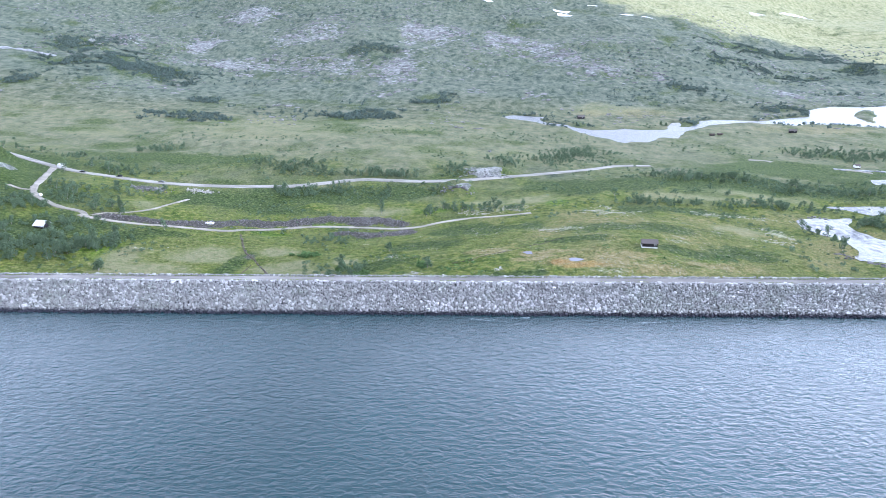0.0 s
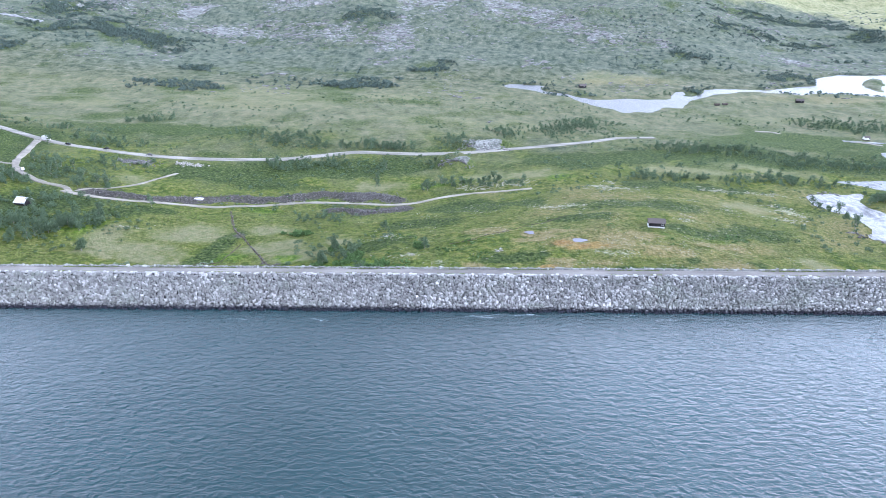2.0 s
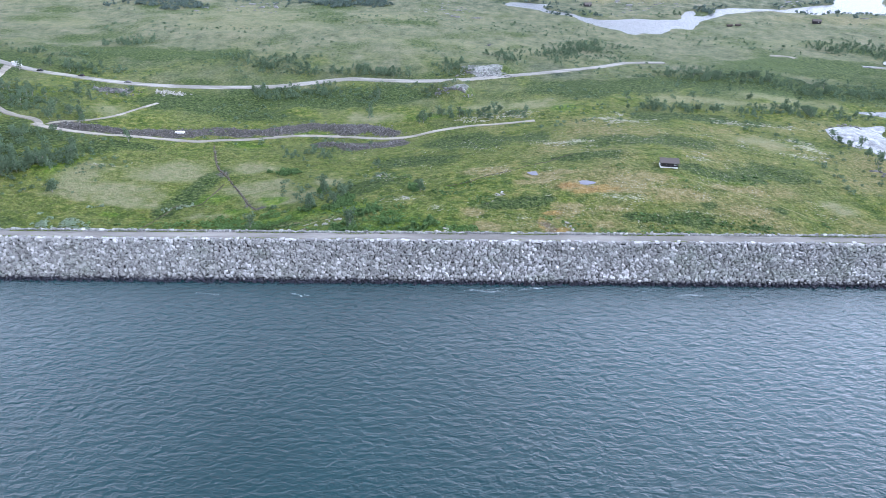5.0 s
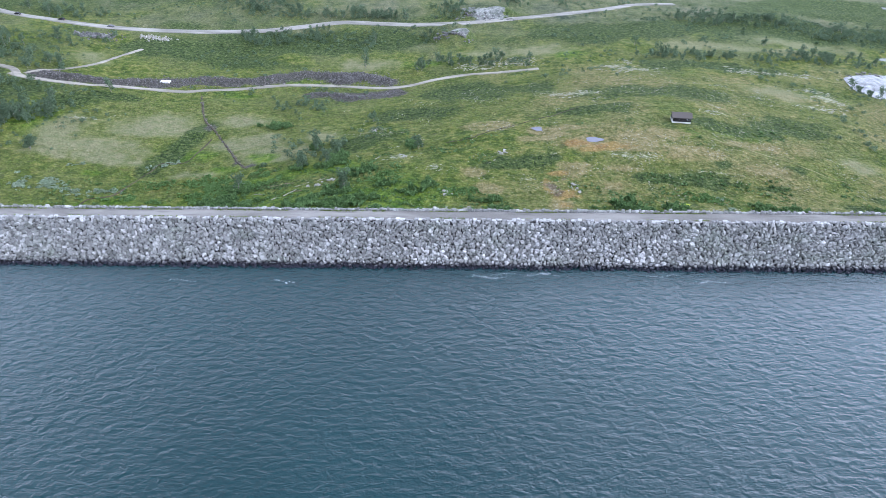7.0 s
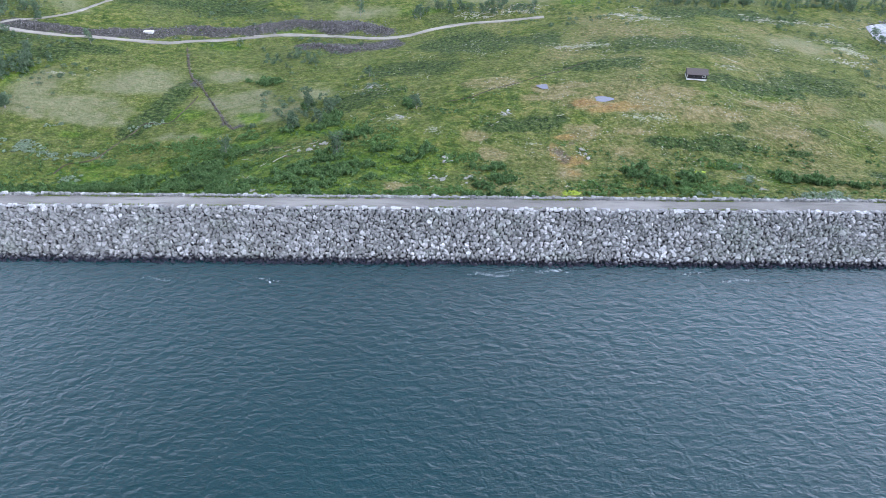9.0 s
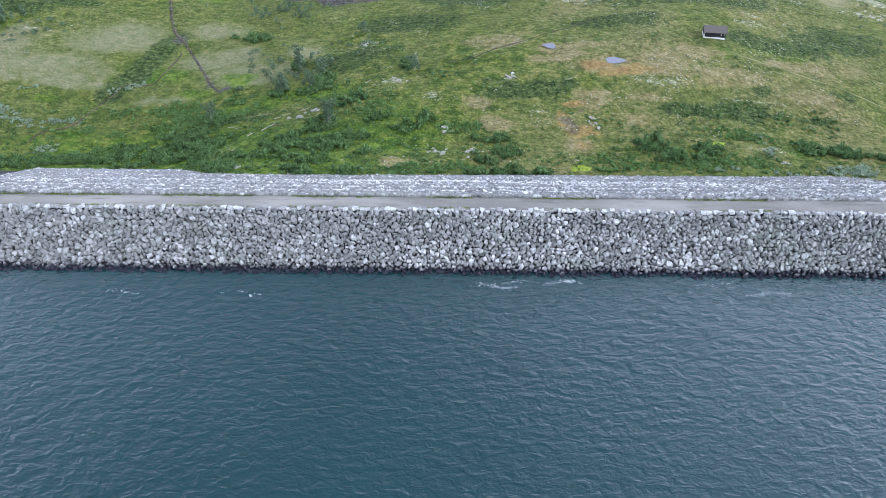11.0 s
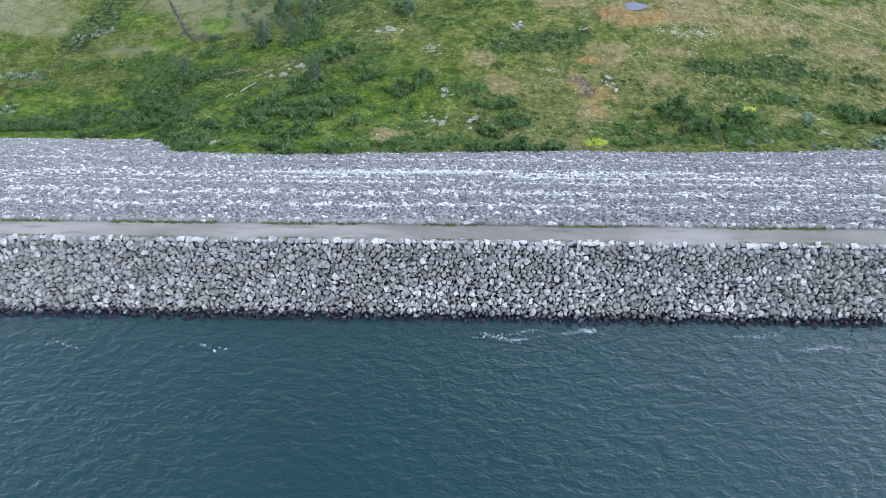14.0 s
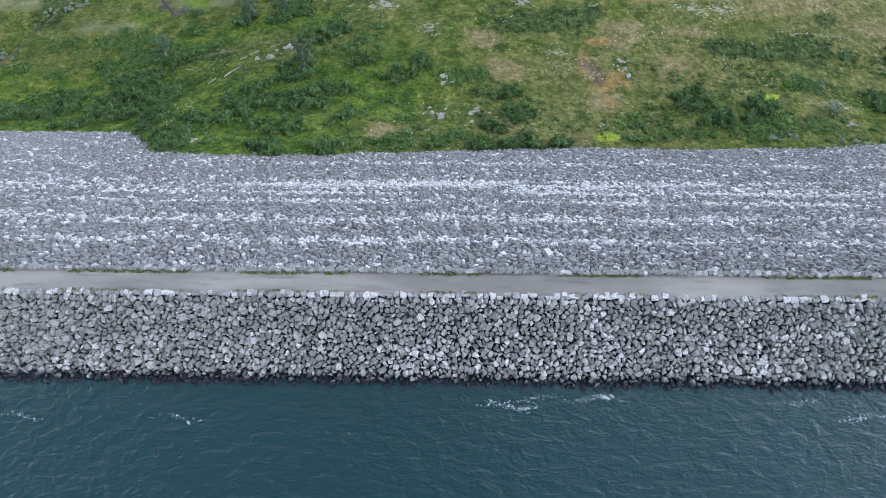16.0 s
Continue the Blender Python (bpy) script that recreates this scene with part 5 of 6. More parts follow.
cabin(on_ground(96.5, 155, -8, 0.15), 7.3, 5.0, 2.3, 3.5, MAT_TAR, MAT_SLATE, "black tarred cabin with grey roof and white foundation on the heath", ((2.6, 0.9, 0.7, 1.2),))
cabin(on_ground(-232, 203, -12, 0.0), 6.4, 6.4, 1.9, 4.0, MAT_TAR, MAT_TIN, "small dark house with a pale sheet-metal roof among birches", ((1.5, 0.9, 0.9, 1.2), (3.0, 0.9, 0.9, 1.2)), "house", False)
cabin(on_ground(157, 738, 10, 0.4), 8.0, 5.0, 2.4, 4.0, MAT_TAR, MAT_SLATE, "small dark cabin on the lake shore", ((1.5, 0.9, 0.8, 1.2),), base=False)
cabin(on_ground(381, 641, -15, 0.4), 8.0, 5.0, 2.4, 3.8, MAT_TAR, MAT_SLATE, "small dark cabin on the bog below the lake", ((1.5, 0.9, 0.8, 1.2),), base=False)

cabin(on_ground(*SHEDS[0], 12, 0.3), 4.6, 3.6, 2.2, 3.3, MAT_WHITE, MAT_SLATE, "small white cabin with a dark roof near the river", ((1.5, 0.9, 0.8, 1.2),), base=False)
for spot in SHEDS[1:]:
    cabin(on_ground(*spot, 8, 0.2), 5.0, 3.0, 1.3, 1.9, MAT_RUST, MAT_RUST, "low brown wooden shed on the bog below the lake", (), "shed", False)


# ---------------------------------------------------------------- vehicles
def vehicle(m, length, wide, tall, body_mat, label, category, van=False):
    top = new(category.replace(" ", "_"))
    top.matrix_world = m
    tagged(top, label, category)
    h, r = length / 2, 0.33
    if van:
        side = [(-h, 0.35), (h, 0.35), (h, 1.1), (h - 0.5, 1.35), (h - 1.2, tall - 0.1), (h - 2.2, tall), (-h + 0.1, tall), (-h, tall - 0.2)]
    else:
        side = [(-h, 0.35), (h, 0.35), (h, 0.75), (h - 0.9, 0.95), (h - 1.7, tall), (-h + 1.3, tall), (-h + 0.35, 1.0), (-h, 0.9)]
    bm = bmesh.new()
    flank = [[bm.verts.new((x, y * (wide / 2 - (0.12 if z > 1.0 and not van else 0)), z)) for x, z in side] for y in (-1, 1)]
    n = len(side)
    bm.faces.new(flank[0])
    bm.faces.new(flank[1][::-1])
    for k in range(n):
        bm.faces.new((flank[0][k], flank[1][k], flank[1][(k + 1) % n], flank[0][(k + 1) % n]))
    bmesh.ops.recalc_face_normals(bm, faces=bm.faces)
    bmesh.ops.bevel(bm, geom=list(bm.edges), offset=0.06, segments=1, affect="EDGES")
    part("body", bm, body_mat, top)
    for y in (-1, 1):
        glass = boxed(-h + 1.4, h - 1.75, y * (wide / 2 - 0.1) - 0.03, y * (wide / 2 - 0.1) + 0.03, 1.0, tall - 0.15) if not van else boxed(h - 1.7, h - 0.9, y * wide / 2 - 0.02, y * wide / 2 + 0.02, 1.3, 1.9)
        part("side_window", glass, MAT_GLASS, top)
        for x in (-h + 0.8, h - 0.85):
            bm = bmesh.new()
            bmesh.ops.create_cone(bm, cap_ends=True, segments=14, radius1=r, radius2=r, depth=0.22, matrix=pose(x, y * (wide / 2 - 0.08), r, 90))
            tyre = part("wheel", bm, MAT_RUBBER, top)
            bm = bmesh.new()
            bmesh.ops.create_cone(bm, cap_ends=True, segments=10, radius1=r * 0.6, radius2=r * 0.55, depth=0.25, matrix=pose(x, y * (wide / 2 - 0.07), r, 90))
            part("rim", bm, MAT_TIN, tyre)
        part("headlight", boxed(h - 0.06, h + 0.015, y * wide * 0.34 - 0.15, y * wide * 0.34 + 0.15, 0.6, 0.74), MAT_WHITE, top)
        part("tail_light", boxed(-h - 0.015, -h + 0.06, y * wide * 0.38 - 0.1, y * wide * 0.38 + 0.1, 0.65, 0.85), MAT_TAIL, top)
    part("windscreen", boxed(h - 1.62, h - 1.1, -wide / 2 + 0.25, wide / 2 - 0.25, 0.96, 1.12) if not van else boxed(h - 0.95, h - 0.55, -wide / 2 + 0.2, wide / 2 - 0.2, 1.36, 1.75), MAT_GLASS, top)
    return top


MAT_TAIL = paint("red_lamp_plastic", (0.4, 0.02, 0.02), 0.3)


def on_road(x, y, turn):
    return pose(x, y, float(height(x, y)) + 0.3, 0, 0, turn)


vehicle(on_road(-303, 356.5, -24), 7.2, 2.3, 3.0, MAT_WHITE_CAR, "white motorhome driving on the valley road", "motorhome", True)
vehicle(on_road(-283, 348.5, -12), 4.5, 1.8, 1.5, MAT_BLACK_CAR, "black car driving on the valley road", "car")
vehicle(on_road(-255, 348.0, 178), 4.4, 1.8, 1.5, MAT_BLACK_CAR, "black car driving on the valley road", "car")
vehicle(on_road(-222, 345.0, 2), 4.5, 1.8, 1.45, MAT_GREY_CAR, "grey car driving on the valley road", "car")
vehicle(on_road(-266, 262, -50), 4.4, 1.8, 1.5, MAT_WHITE_CAR, "white car parked on the gravel side road", "car")


# ---------------------------------------------------------------- trees and shrubs
def birch(tall, spread):
    """A crooked mountain birch at the origin."""
    top = new("birch_tree")
    bm = bmesh.new()
    def limb(a, b, r0, r1):
        way = b - a
        turn = way.to_track_quat("Z", "Y").to_matrix().to_4x4()
        bmesh.ops.create_cone(bm, cap_ends=False, segments=6, radius1=r0, radius2=r1, depth=way.length, matrix=Matrix.Translation((a + b) / 2) @ turn)
    p, r = Vector((0, 0, -0.3)), 0.025 * tall
    joints = []
    for k in range(4):
        q = p + Vector((RNG.uniform(-0.1, 0.1) * tall * 0.6, RNG.uniform(-0.1, 0.1) * tall * 0.6, tall * 0.21))
        limb(p, q, r, r * 0.72)
        joints.append(q)
        p, r = q, r * 0.72
    tips = [p]
    for j in joints:
        for _ in range(2):
            q = j + Vector((RNG.uniform(-1, 1) * spread * 0.7, RNG.uniform(-1, 1) * spread * 0.7, RNG.uniform(0.1, 0.25) * tall))
            limb(j, q, 0.01 * tall, 0.004 * tall)
            tips.append(q)
    part("trunk", bm, MAT_BARK, top, "pale crooked birch trunk with limbs")
    vs, fs, base = [], [], 0
    for q in tips:
        v, f = leaf_clump(34, spread * RNG.uniform(0.45, 0.68), tall * RNG.uniform(0.24, 0.38), 0.41)
        vs.append(v + np.array(q) - (0, 0, 0.12 * tall))
        fs.append(f + base)
        base += len(v)
    part("crown", mesh_of("crown", np.concatenate(vs), np.concatenate(fs), MAT_LEAF), MAT_LEAF, top)
    return tagged(top, "small green mountain birch with an open crown", "tree", "birches in the valley")


BIRCHES = [birch(t, s) for t, s in ((4.2, 1.5), (5.0, 1.6), (3.4, 1.5), (4.6, 1.2), (2.8, 1.3), (3.8, 1.8))]


def clear(x, y, room=5.0):
    """Whether a place is free of roads and water."""
    return (min(float(to_line(x, y, line)) for line in ROADS) > room and not bool(inside(x, y, LAKE)) and not bool(inside(x, y, RAPIDS)) and math.hypot(x - 96, y - 155) > 9 and math.hypot(x + 232, y - 203) > 8)


SPOTS = [(x, y, 1.35) for x, y in TREES_A + TREES_B + TREES_C + [(p - 6 if p < 240 else p, q) for p, q in TREES_D]]
for (cx, cy, rx, ry), count in zip(WOODS, (42, 14, 14, 12, 12, 22, 18, 14, 14, 10, 10, 8, 6, 10, 6, 22, 12, 10, 8, 8, 8, 8)):
    for _ in range(count):
        a, q = RNG.uniform(0, 6.283), math.sqrt(RNG.uniform(0, 1))
        x, y = cx + rx * q * math.cos(a), cy + ry * q * math.sin(a)
        if clear(x, y, 6.5) and len(SPOTS) < 298:
            SPOTS.append((x, y, RNG.uniform(0.75, 1.35)))
USED = set()
for k, (x, y, size) in enumerate(SPOTS):
    m = on_ground(x, y, RNG.uniform(0, 360)) @ Matrix.Scale(size, 4)
    kind = int(RNG.integers(0, 6))
    if kind not in USED:
        USED.add(kind)
        BIRCHES[kind].matrix_basis = m
        BIRCHES[kind].scale = (size,) * 3
    else:
        made = copy_thing(BIRCHES[kind], on_ground(x, y, RNG.uniform(0, 360)))
        made.scale = (size,) * 3


def in_zones(spots, count, edge=1.0):
    """Random places inside ellipses, in proportion to their area."""
    area = np.array([rx * ry for _, _, rx, ry in spots], float)
    pick = RNG.choice(len(spots), count, p=area / area.sum())
    s = np.array(spots, float)[pick]
    a, q = RNG.uniform(0, 2 * np.pi, count), np.sqrt(RNG.uniform(0, edge, count))
    return s[:, 0] + s[:, 2] * q * np.cos(a), s[:, 1] + s[:, 3] * q * np.sin(a)


def growth(name, x, y, variants, size, spread, material, label, category, sink=0.1, tilt=1.0):
    """Shrubs or tufts on the ground, as one mass."""
    off = np.minimum.reduce([to_line(x, y, line) for line in ROADS])
    face = -(y - ROAD_W) / 1.5
    z = height(x, y)
    keep = (off > 4.5) & ~inside(x, y, LAKE) & ~inside(x, y, RAPIDS) & (z > face - 0.1) & (np.hypot(x - 96, y - 155) > 7)
    x, y, z = x[keep], y[keep], z[keep]
    n = len(x)
    s = np.repeat((size * np.minimum(np.exp(RNG.normal(0, spread, n)), 1.7))[:, None], 3, 1) * (1, 1, tilt)
    v, f = scattered(variants, np.stack([x, y, z - sink], -1), spun(n), s)
    return tagged(new(name, mesh_of(name, v, f, material)), label, category, kind="stuff")


THICK = [leafy_bush(34, 1.0, t, 0.5) for t in (1.3, 1.6, 1.9, 1.5, 2.3, 1.7, 1.4, 2.0, 2.6, 1.5)]
SMALL = [leafy_bush(17, 0.75, t, 0.4) for t in (0.6, 0.8, 0.7, 0.95, 0.75, 0.6)]
SILVER = [leafy_bush(24, 0.85, t, 0.34) for t in (0.7, 0.9, 0.8, 0.6)]
BUSHES = [leaf_clump(52, 0.9, 1.3, 0.34) for _ in range(8)]
LOW = [leaf_clump(13, 0.6, 0.42, 0.19) for _ in range(8)]
CLUMPS = [leaf_clump(15, 1.5, 2.4, 1.25) for _ in range(8)]


def ragged_zones(spots, count, grain, seed, bias=0.0):
    """Random places in and round ellipses, gathered in uneven patches."""
    x, y = in_zones(spots, count, 2.4)
    fall = np.full(count, 9.0)
    for cx, cy, rx, ry in spots:
        fall = np.minimum(fall, np.hypot((x - cx) / rx, (y - cy) / ry))
    keep = 1.15 + bias - fall + 2.2 * fbm(x, y, grain, 4, seed) > RNG.uniform(0, 0.5, count)
    return x[keep], y[keep]


growth("willow_shrubs", *ragged_zones(THICKETS, 10500, 6, 60, 0.1), THICK, 0.66, 0.4, MAT_WILLOW, "dense green willow thicket along the foot of the dam", "shrubs")
growth("birch_scrub", *ragged_zones(WOODS, 3800, 22, 61), BUSHES, 1.05, 0.3, MAT_LEAF, "low birch scrub between the trees", "shrubs")


def treelet():
    """A small birch crown of a few leafy masses."""
    made = [leaf_clump(28, RNG.uniform(0.6, 0.95), RNG.uniform(1.2, 1.9), 0.45) for _ in range(4)]
    vs = [v + (RNG.uniform(-0.8, 0.8), RNG.uniform(-0.8, 0.8), h) for (v, _), h in zip(made, (0.3, 0.8, 1.4, 2.1))]
    return np.concatenate(vs), np.concatenate([f + k * len(vs[0]) for k, (_, f) in enumerate(made)])


TREELETS = [treelet() for _ in range(8)]
growth("birch_wood", *ragged_zones(GROVES, 3000, 24, 68, -0.1), TREELETS, 0.98, 0.25, MAT_LEAF, "loose woods of small mountain birches along the roads and bogs", "woods")
growth("low_willow", *ragged_zones(SEDGES, 5200, 5, 59, 0.1), SMALL, 0.7, 0.4, MAT_SEDGE, "low pale green willow and sedge on wet ground", "shrubs")
lx, ly = RNG.uniform(-150, 150, 9000), RNG.uniform(58, 190, 9000)
near = fbm(lx, ly, 15, 4, 72) + 0.22 * smooth(20, -40, lx) * smooth(140, 110, ly) + 0.28 * smooth(105, 80, ly) - 0.003 * (ly - 60) - 0.8 * zones(lx, ly, MEADOWS, 1) - 0.35 * zones(lx, ly, BOG, 13) > 0.1
growth("low_shrubs", lx[near], ly[near], SMALL, 0.62, 0.45, MAT_WILLOW, "scattered low willow and dwarf birch on the slope", "shrubs")
gx, gy = ragged_zones(GREYS, 1100, 5, 66)
growth("grey_willow", gx, gy, SILVER, 0.8, 0.4, MAT_GREY_WILLOW, "silvery grey willow bushes scattered on wet grass", "shrubs")
hx, hy = RNG.uniform(-170, 190, 11000), RNG.uniform(60, 260, 11000)
near = (np.abs(hx) < 0.72 * (hy + 150)) & (fbm(hx, hy, 16, 3, 70) + 0.5 * zones(hx, hy, HEATHS, 2) - 1.2 * zones(hx, hy, MEADOWS, 1) - 0.3 * zones(hx, hy, BOG, 13) > 0.0)
growth("heath_tufts", hx[near], hy[near], LOW, 0.8, 0.35, MAT_HEATH, "low heather and dwarf birch tufts on the slope", "heath")
PEBBLES = [(v * RNG.uniform(0.7, 1.2, (len(v), 1)) * (1, 0.8, 0.4), f) for v, f in (lump_shape() for _ in range(6))]
px, py = RNG.uniform(-70, 170, 16000), RNG.uniform(62, 240, 16000)
near = (np.abs(px) < 0.62 * (py + 150)) & (fbm(px, py, 11, 3, 77) + 0.35 * zones(px, py, LICHEN, 7) + 0.22 * zones(px, py, BOG, 13) + 0.12 * smooth(0, 40, px) > 0.3)
growth("lichen_tufts", px[near], py[near], PEBBLES, 0.2, 0.5, MAT_LICHEN, "pale reindeer lichen and small stones dotting the heath", "lichen", 0.0)
sx, sy = RNG.uniform(-420, 470, 4400), RNG.uniform(150, 640, 4400)
near = (np.abs(sx) < 0.78 * (sy + 190)) & (fbm(sx, sy, 60, 3, 75) > 0.06)
growth("scattered_scrub", sx[near], sy[near], BUSHES, 1.05, 0.35, MAT_LEAF, "scattered birch scrub across the valley bogs", "shrubs")
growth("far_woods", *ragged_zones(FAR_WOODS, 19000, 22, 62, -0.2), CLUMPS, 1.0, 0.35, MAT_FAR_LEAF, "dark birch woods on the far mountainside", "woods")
shore = np.array(LAKE + LAKE[:1], float)
t = RNG.uniform(0, len(LAKE), 900)
k = t.astype(int)
lx, ly = (shore[k] + (shore[k + 1] - shore[k]) * (t - k)[:, None] + RNG.normal(0, 9, (900, 2))).T
near = fbm(lx, ly, 70, 2, 91) > 0.03
growth("shore_scrub", lx[near], ly[near], CLUMPS, 0.9, 0.3, MAT_FAR_LEAF, "birch scrub along the lake shore", "shrubs")
fx, fy = RNG.uniform(-900, 1100, 9000), RNG.uniform(650, 1700, 9000)
near = (np.abs(fx) < 0.8 * (fy + 190)) & (fbm(fx, fy, 150, 3, 80) > 0.12)
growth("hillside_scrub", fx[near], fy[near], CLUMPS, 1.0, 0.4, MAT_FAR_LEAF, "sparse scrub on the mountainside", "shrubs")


# ---------------------------------------------------------------- loose rock
def rubble(name, lines, count, wide, size, material, label):
    xs, ys = [], []
    for line in lines:
        p = np.array(line, float)
        t = RNG.uniform(0, len(p) - 1, count)
        k = t.astype(int)
        q = p[k] + (p[k + 1] - p[k]) * (t - k)[:, None] + RNG.normal(0, wide, (count, 2))
        xs.append(q[:, 0])
        ys.append(q[:, 1])
    x, y = np.concatenate(xs), np.concatenate(ys)
    off = np.minimum.reduce([to_line(x, y, line) for line in ROADS])
    x, y = x[off > 3.0], y[off > 3.0]
    n = len(x)
    s = np.repeat((size * np.exp(RNG.normal(0, 0.45, n)))[:, None], 3, 1)
    v, f = scattered(SMALL_ROCKS, np.stack([x, y, height(x, y) + 0.1], -1), any_turn(n), s)
    tagged(new(name, mesh_of(name, v, f, material)), label, "rubble", kind="stuff")


rubble("rubble_heap", (BERM, BERM2), 1700, 5.0, 0.46, MAT_RUBBLE, "long heap of dark blasted rubble beside the track")
rubble("rubble_spill", (BERM3,), 500, 2.2, 0.6, MAT_RUBBLE, "dark stones spilled below the track")
rubble("scree", ([(-232, 321), (-212, 321)],), 260, 3.5, 1.0, MAT_ROCK, "pale scree below the valley road")
rubble("scree_heap", ([(-196, 330), (-178, 328)],), 160, 2.5, 0.9, MAT_PALE_ROCK, "pale heap of stone beside the valley road")
rubble("ditch_stones", (DITCH,), 300, 0.35, 0.38, MAT_RUBBLE, "dark stones along the peat ditch")


def outcrop(x, y, size, flat, label, material=None):
    top = new("rock_outcrop")
    tagged(top, label, "rock")
    for k in range(5):
        v, f = ROCKS[int(RNG.integers(0, len(ROCKS)))]
        q = v * size * RNG.uniform(0.5, 1.1) * (1, 0.8, flat)
        a = RNG.uniform(0, 6.28)
        q = q @ np.array([[math.cos(a), -math.sin(a), 0], [math.sin(a), math.cos(a), 0], [0, 0, 1]])
        dx, dy = (0, 0) if k == 0 else RNG.normal(0, 0.6 * size, 2)
        q = q + (x + dx, y + dy, float(height(x + dx, y + dy)) - 0.05 * size * flat)
        part("block", mesh_of("block", q, f, material or MAT_ROCK), MAT_ROCK, top)


SLABS = [(v * (1.0, 0.55, 0.3), f) for v, f in (rock_shape(12) for _ in range(12))]


def ledges(name, x, y, size, spread, material, label, stand=1.0):
    """Flat slabs of bedrock that break through the turf, lying along the slope."""
    keep = (np.minimum.reduce([to_line(x, y, line) for line in ROADS]) > 7) & ~inside(x, y, LAKE) & ~inside(x, y, RAPIDS)
    x, y = x[keep], y[keep]
    n = len(x)
    s = size * (0.5 + 0.5 * smooth(130, 200, y)) * np.minimum(np.exp(RNG.normal(0, spread, n)), 2.6)
    a = RNG.normal(0.12, 0.3, n)
    c, q, o = np.cos(a), np.sin(a), np.zeros(n)
    turns = np.stack([c, -q, o, q, c, o, o, o, o + 1], -1).reshape(-1, 3, 3)
    sizes = np.stack([s * RNG.uniform(0.8, 1.8, n), s, s * stand * RNG.uniform(0.6, 1.5, n)], -1)
    v, f = scattered(SLABS, np.stack([x, y, height(x, y)], -1), turns, sizes)
    return tagged(new(name, mesh_of(name, v, f, material)), label, "rock", kind="stuff")


lx, ly = ragged_zones(LICHEN, 5600, 4, 81, 0.0)
ledges("rock_ledges", lx, ly, 0.8, 0.5, MAT_LICHEN, "pale lichen-covered ledges breaking through the heath", 0.8)
lx, ly = ragged_zones(CRAGS, 5200, 26, 82, 0.1)
ledges("crag_ledges", lx, ly, 4.6, 0.5, MAT_CRAG, "grey bedrock ledges on the mountainside", 1.4)
lx, ly = RNG.uniform(-950, 1100, 15000), RNG.uniform(640, 1750, 15000)
near = (np.abs(lx) < 0.75 * (ly + 190)) & (fbm(lx, ly * 0.6, 110, 4, 83) + 0.1 * smooth(700, 1200, ly) > 0.11)
ledges("hill_ledges", lx[near], ly[near], 3.1, 0.5, MAT_CRAG, "small grey ledges scattered over the mountainside", 1.2)

def fallen_trunk(x0, y0, x1, y1, thick):
    """A bleached dead birch lying on the slope, with a few broken limbs."""
    top = new("fallen_trunk")
    tagged(top, "bleached dead birch trunk lying on the grassy slope", "log")
    base = Vector((x0, y0, float(height(x0, y0)) + thick * 0.6))
    top.location = base
    tip = Vector((x1, y1, float(height(x1, y1)) + thick * 0.5)) - base

    def stick(a, b, r0, r1):
        bm = bmesh.new()
        last = None
        for k in range(5):
            q = k / 4
            c = a.lerp(b, q) + Vector((0, 0, 0.12 * math.sin(q * 5 + x0))) * (b - a).length * 0.12
            r = r0 + (r1 - r0) * q
            side = (b - a).cross(Vector((0, 0, 1))).normalized()
            up = side.cross(b - a).normalized()
            ring = [bm.verts.new(c + r * (math.cos(w) * side + math.sin(w) * up)) for w in (0, 1.05, 2.1, 3.14, 4.19, 5.24)]
            if last:
                for i in range(6):
                    bm.faces.new((last[i], last[(i + 1) % 6], ring[(i + 1) % 6], ring[i]))
            else:
                bm.faces.new(ring[::-1])
            last = ring
        bm.faces.new(last)
        return bm

    part("trunk", stick(Vector((0, 0, 0)), tip, thick, thick * 0.4), MAT_DEADWOOD, top)
    for q in (0.45, 0.65, 0.85):
        a = tip * q
        b = a + tip.normalized() * RNG.uniform(0.3, 0.9) + Vector((RNG.uniform(-0.7, 0.7), RNG.uniform(-0.7, 0.7), RNG.uniform(0.3, 0.8)))
        part("limb", stick(a, b, thick * 0.35, thick * 0.15), MAT_DEADWOOD, top)


for x0, y0, x1, y1, thick in ((-57.4, 100, -53.1, 104.4, 0.16), (-61.1, 97.2, -59.6, 99.5, 0.14), (-54.6, 107.1, -50, 110.7, 0.14), (-69.9, 106.7, -65.6, 104.3, 0.12), (-47.3, 112.7, -44.5, 114, 0.12), (-43.2, 130.7, -41, 133, 0.12), (-36, 137.4, -34.5, 135, 0.1), (-27.6, 131.2, -25.8, 133.5, 0.12)):
    fallen_trunk(x0, y0, x1, y1, thick)
for x, y in BOULDERS:
    outcrop(x, y, RNG.uniform(1.8, 3.2), 0.45, "pale lichen-covered rock outcrop in the heath", MAT_PALE_ROCK)
for cx, cy, rx, ry in ROCKFACE[:2]:
    for k in range(9):
        outcrop(cx - rx + 2 * rx * k / 8, cy - 0.3 * ry, 3.2, 0.7, "grey bedrock face beside the valley road")

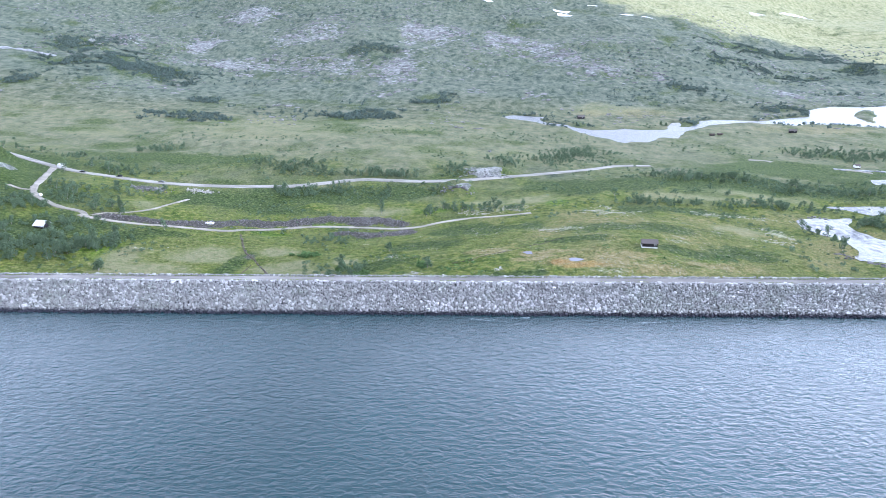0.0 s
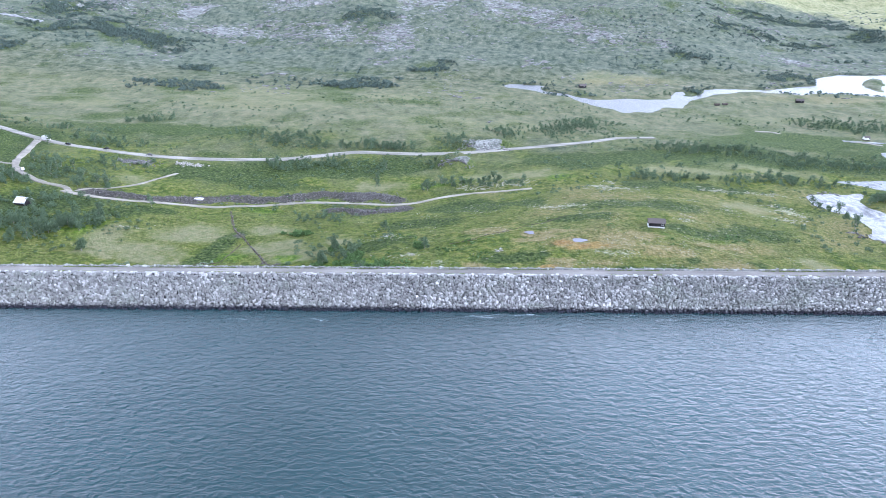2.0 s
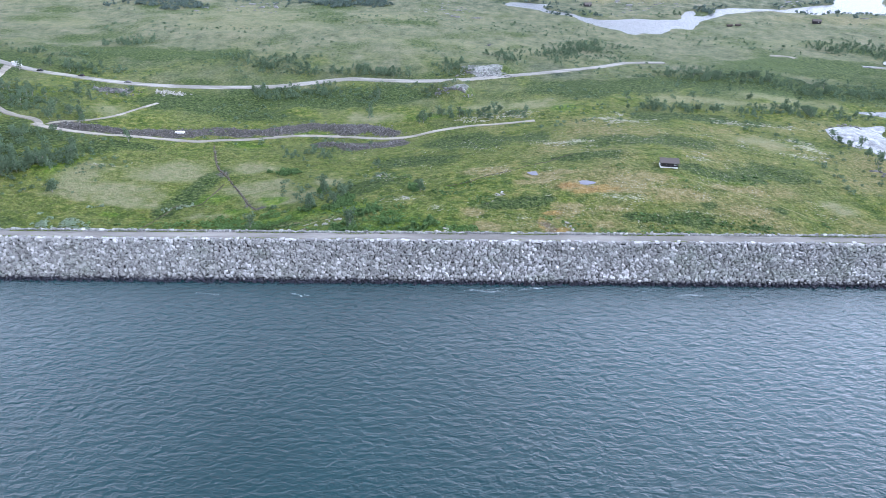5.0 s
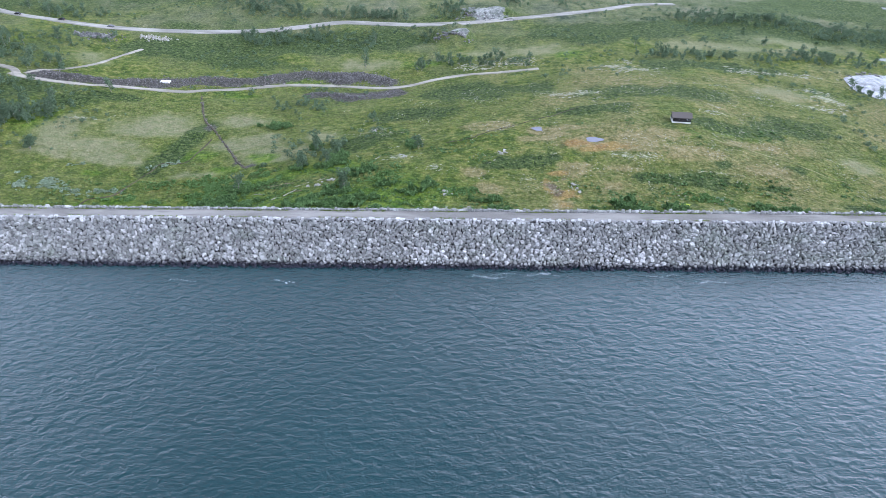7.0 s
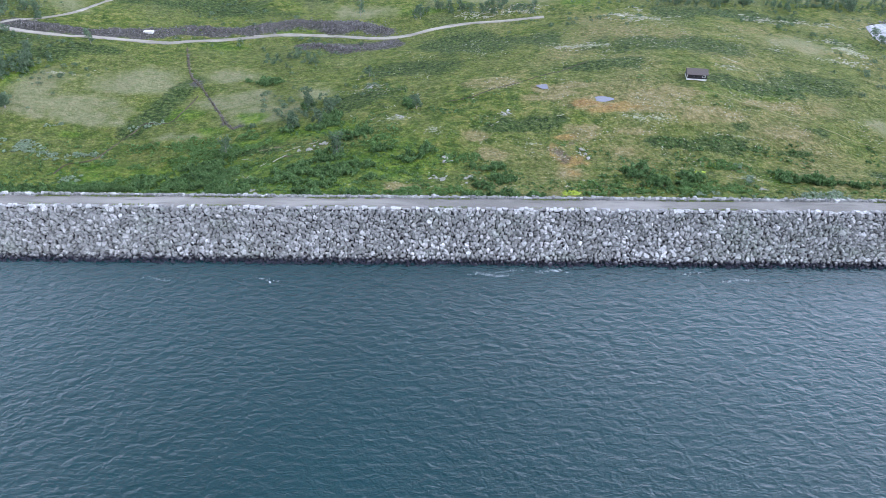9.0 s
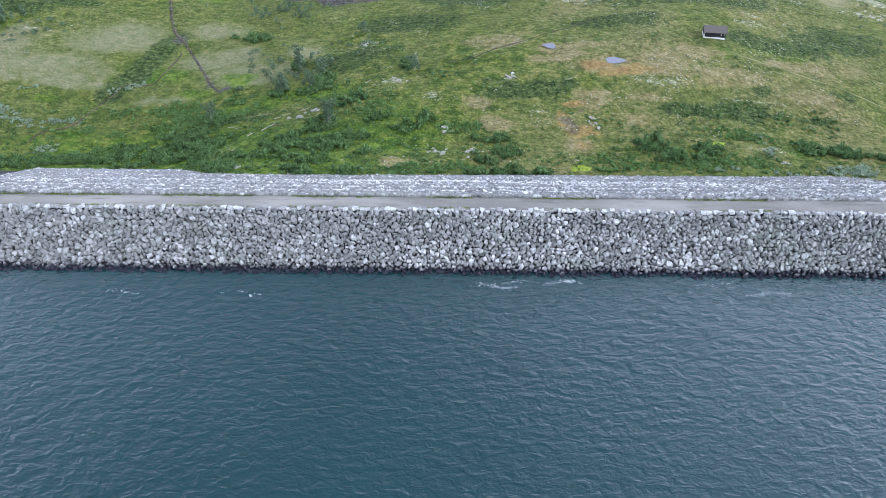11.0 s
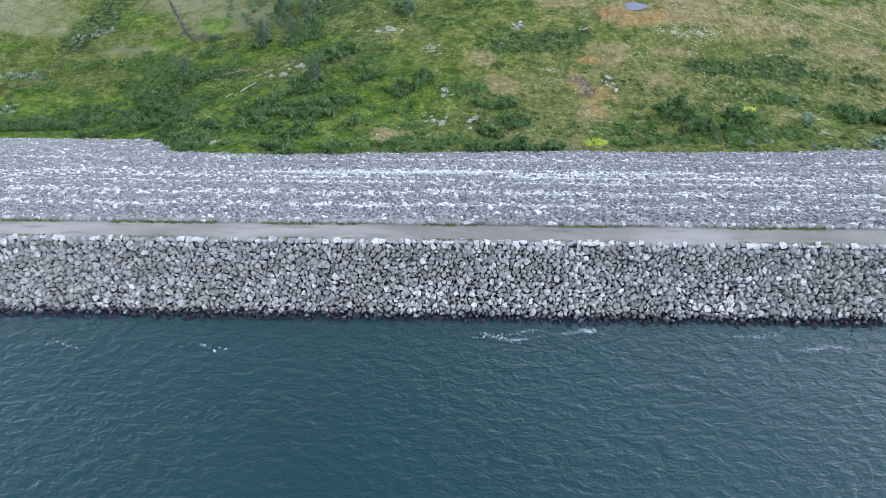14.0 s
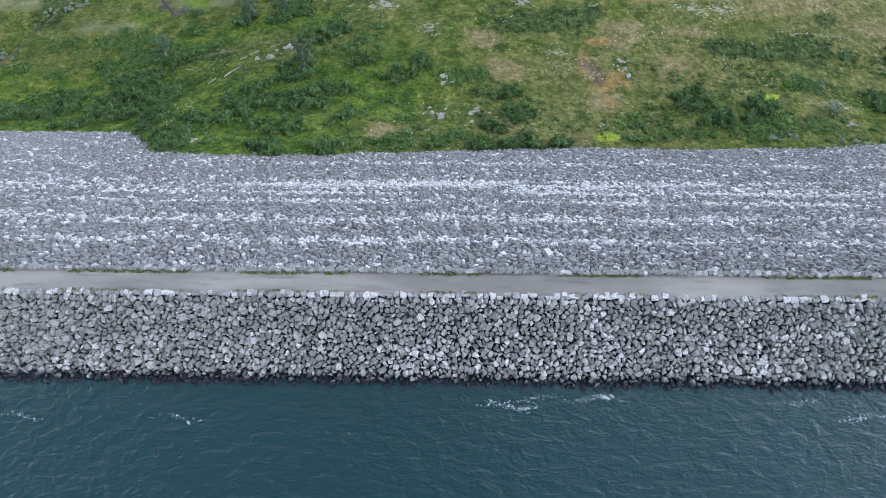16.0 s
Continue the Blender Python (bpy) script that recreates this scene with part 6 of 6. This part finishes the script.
for x, y in BANK_ROCKS:
    outcrop(x, y, RNG.uniform(2.5, 4.5), 0.7, "dark wet rock on the river bank", MAT_RUBBLE)
outcrop(33, 511, 4.5, 0.5, "grey rock knoll in the bog meadow")
v, f = rock_shape(26)
x, y = -152.0, 245.0
tarp = new("tarpaulin", mesh_of("tarpaulin", v * (7.0, 2.6, 1.6) + (x, y, float(height(x, y)) + 0.3), f, MAT_WHITE))
tagged(tarp, "white tarpaulin thrown over a heap beside the track", "tarpaulin")

# ---------------------------------------------------------------- stones of the dam
UPSTREAM = tagged(new("upstream_face"), "upstream dam face of fitted grey rock blocks above the water", "dam face", kind="structure")
DOWNSTREAM = tagged(new("downstream_face"), "downstream dam slope of smaller grey rock with pale bands", "dam face", kind="structure")
stones_on(UPSTREAM, (0, -0.72, -0.42), UP, UP_N, 11.8, -136, 136, 0.6, 0.52, 0.032, 0.26, 6, True, MAT_STONE_EACH, MAT_STONE, lambda x, y: np.abs(x - 4) < 6.5, "riprap")
kerb(UPSTREAM, -0.2, -0.2, 0.72, 0.82, 0.6, "kerb", MAT_KERB, MAT_KERB_ROW)
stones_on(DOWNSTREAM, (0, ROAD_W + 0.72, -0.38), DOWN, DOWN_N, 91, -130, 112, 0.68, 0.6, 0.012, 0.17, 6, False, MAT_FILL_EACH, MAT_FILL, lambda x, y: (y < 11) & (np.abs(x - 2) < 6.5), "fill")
kerb(DOWNSTREAM, ROAD_W + 0.42, 0.05, 0.62, 0.7, 0.65, "wall", MAT_STONE_EACH, MAT_STONE)
vx = RNG.uniform(-150, 150, 2600)
vy = np.where(RNG.uniform(0, 1, 2600) < 0.7, ROAD_W - 0.12, 0.08) + RNG.normal(0, 0.08, 2600)
tall = fbm(vx, vy * 0, 7, 2, 90) > -0.05
TUFTS = [leaf_clump(10, 0.16, 0.16, 0.12) for _ in range(5)]
v, f = scattered(TUFTS, np.stack([vx, vy, 0 * vx - 0.02], -1)[tall], spun(int(tall.sum())), np.ones((int(tall.sum()), 3)))
tagged(new("verge_grass", mesh_of("verge_grass", v, f, MAT_HEATH)), "thin green grass along the edges of the crest road", "grass", kind="stuff")
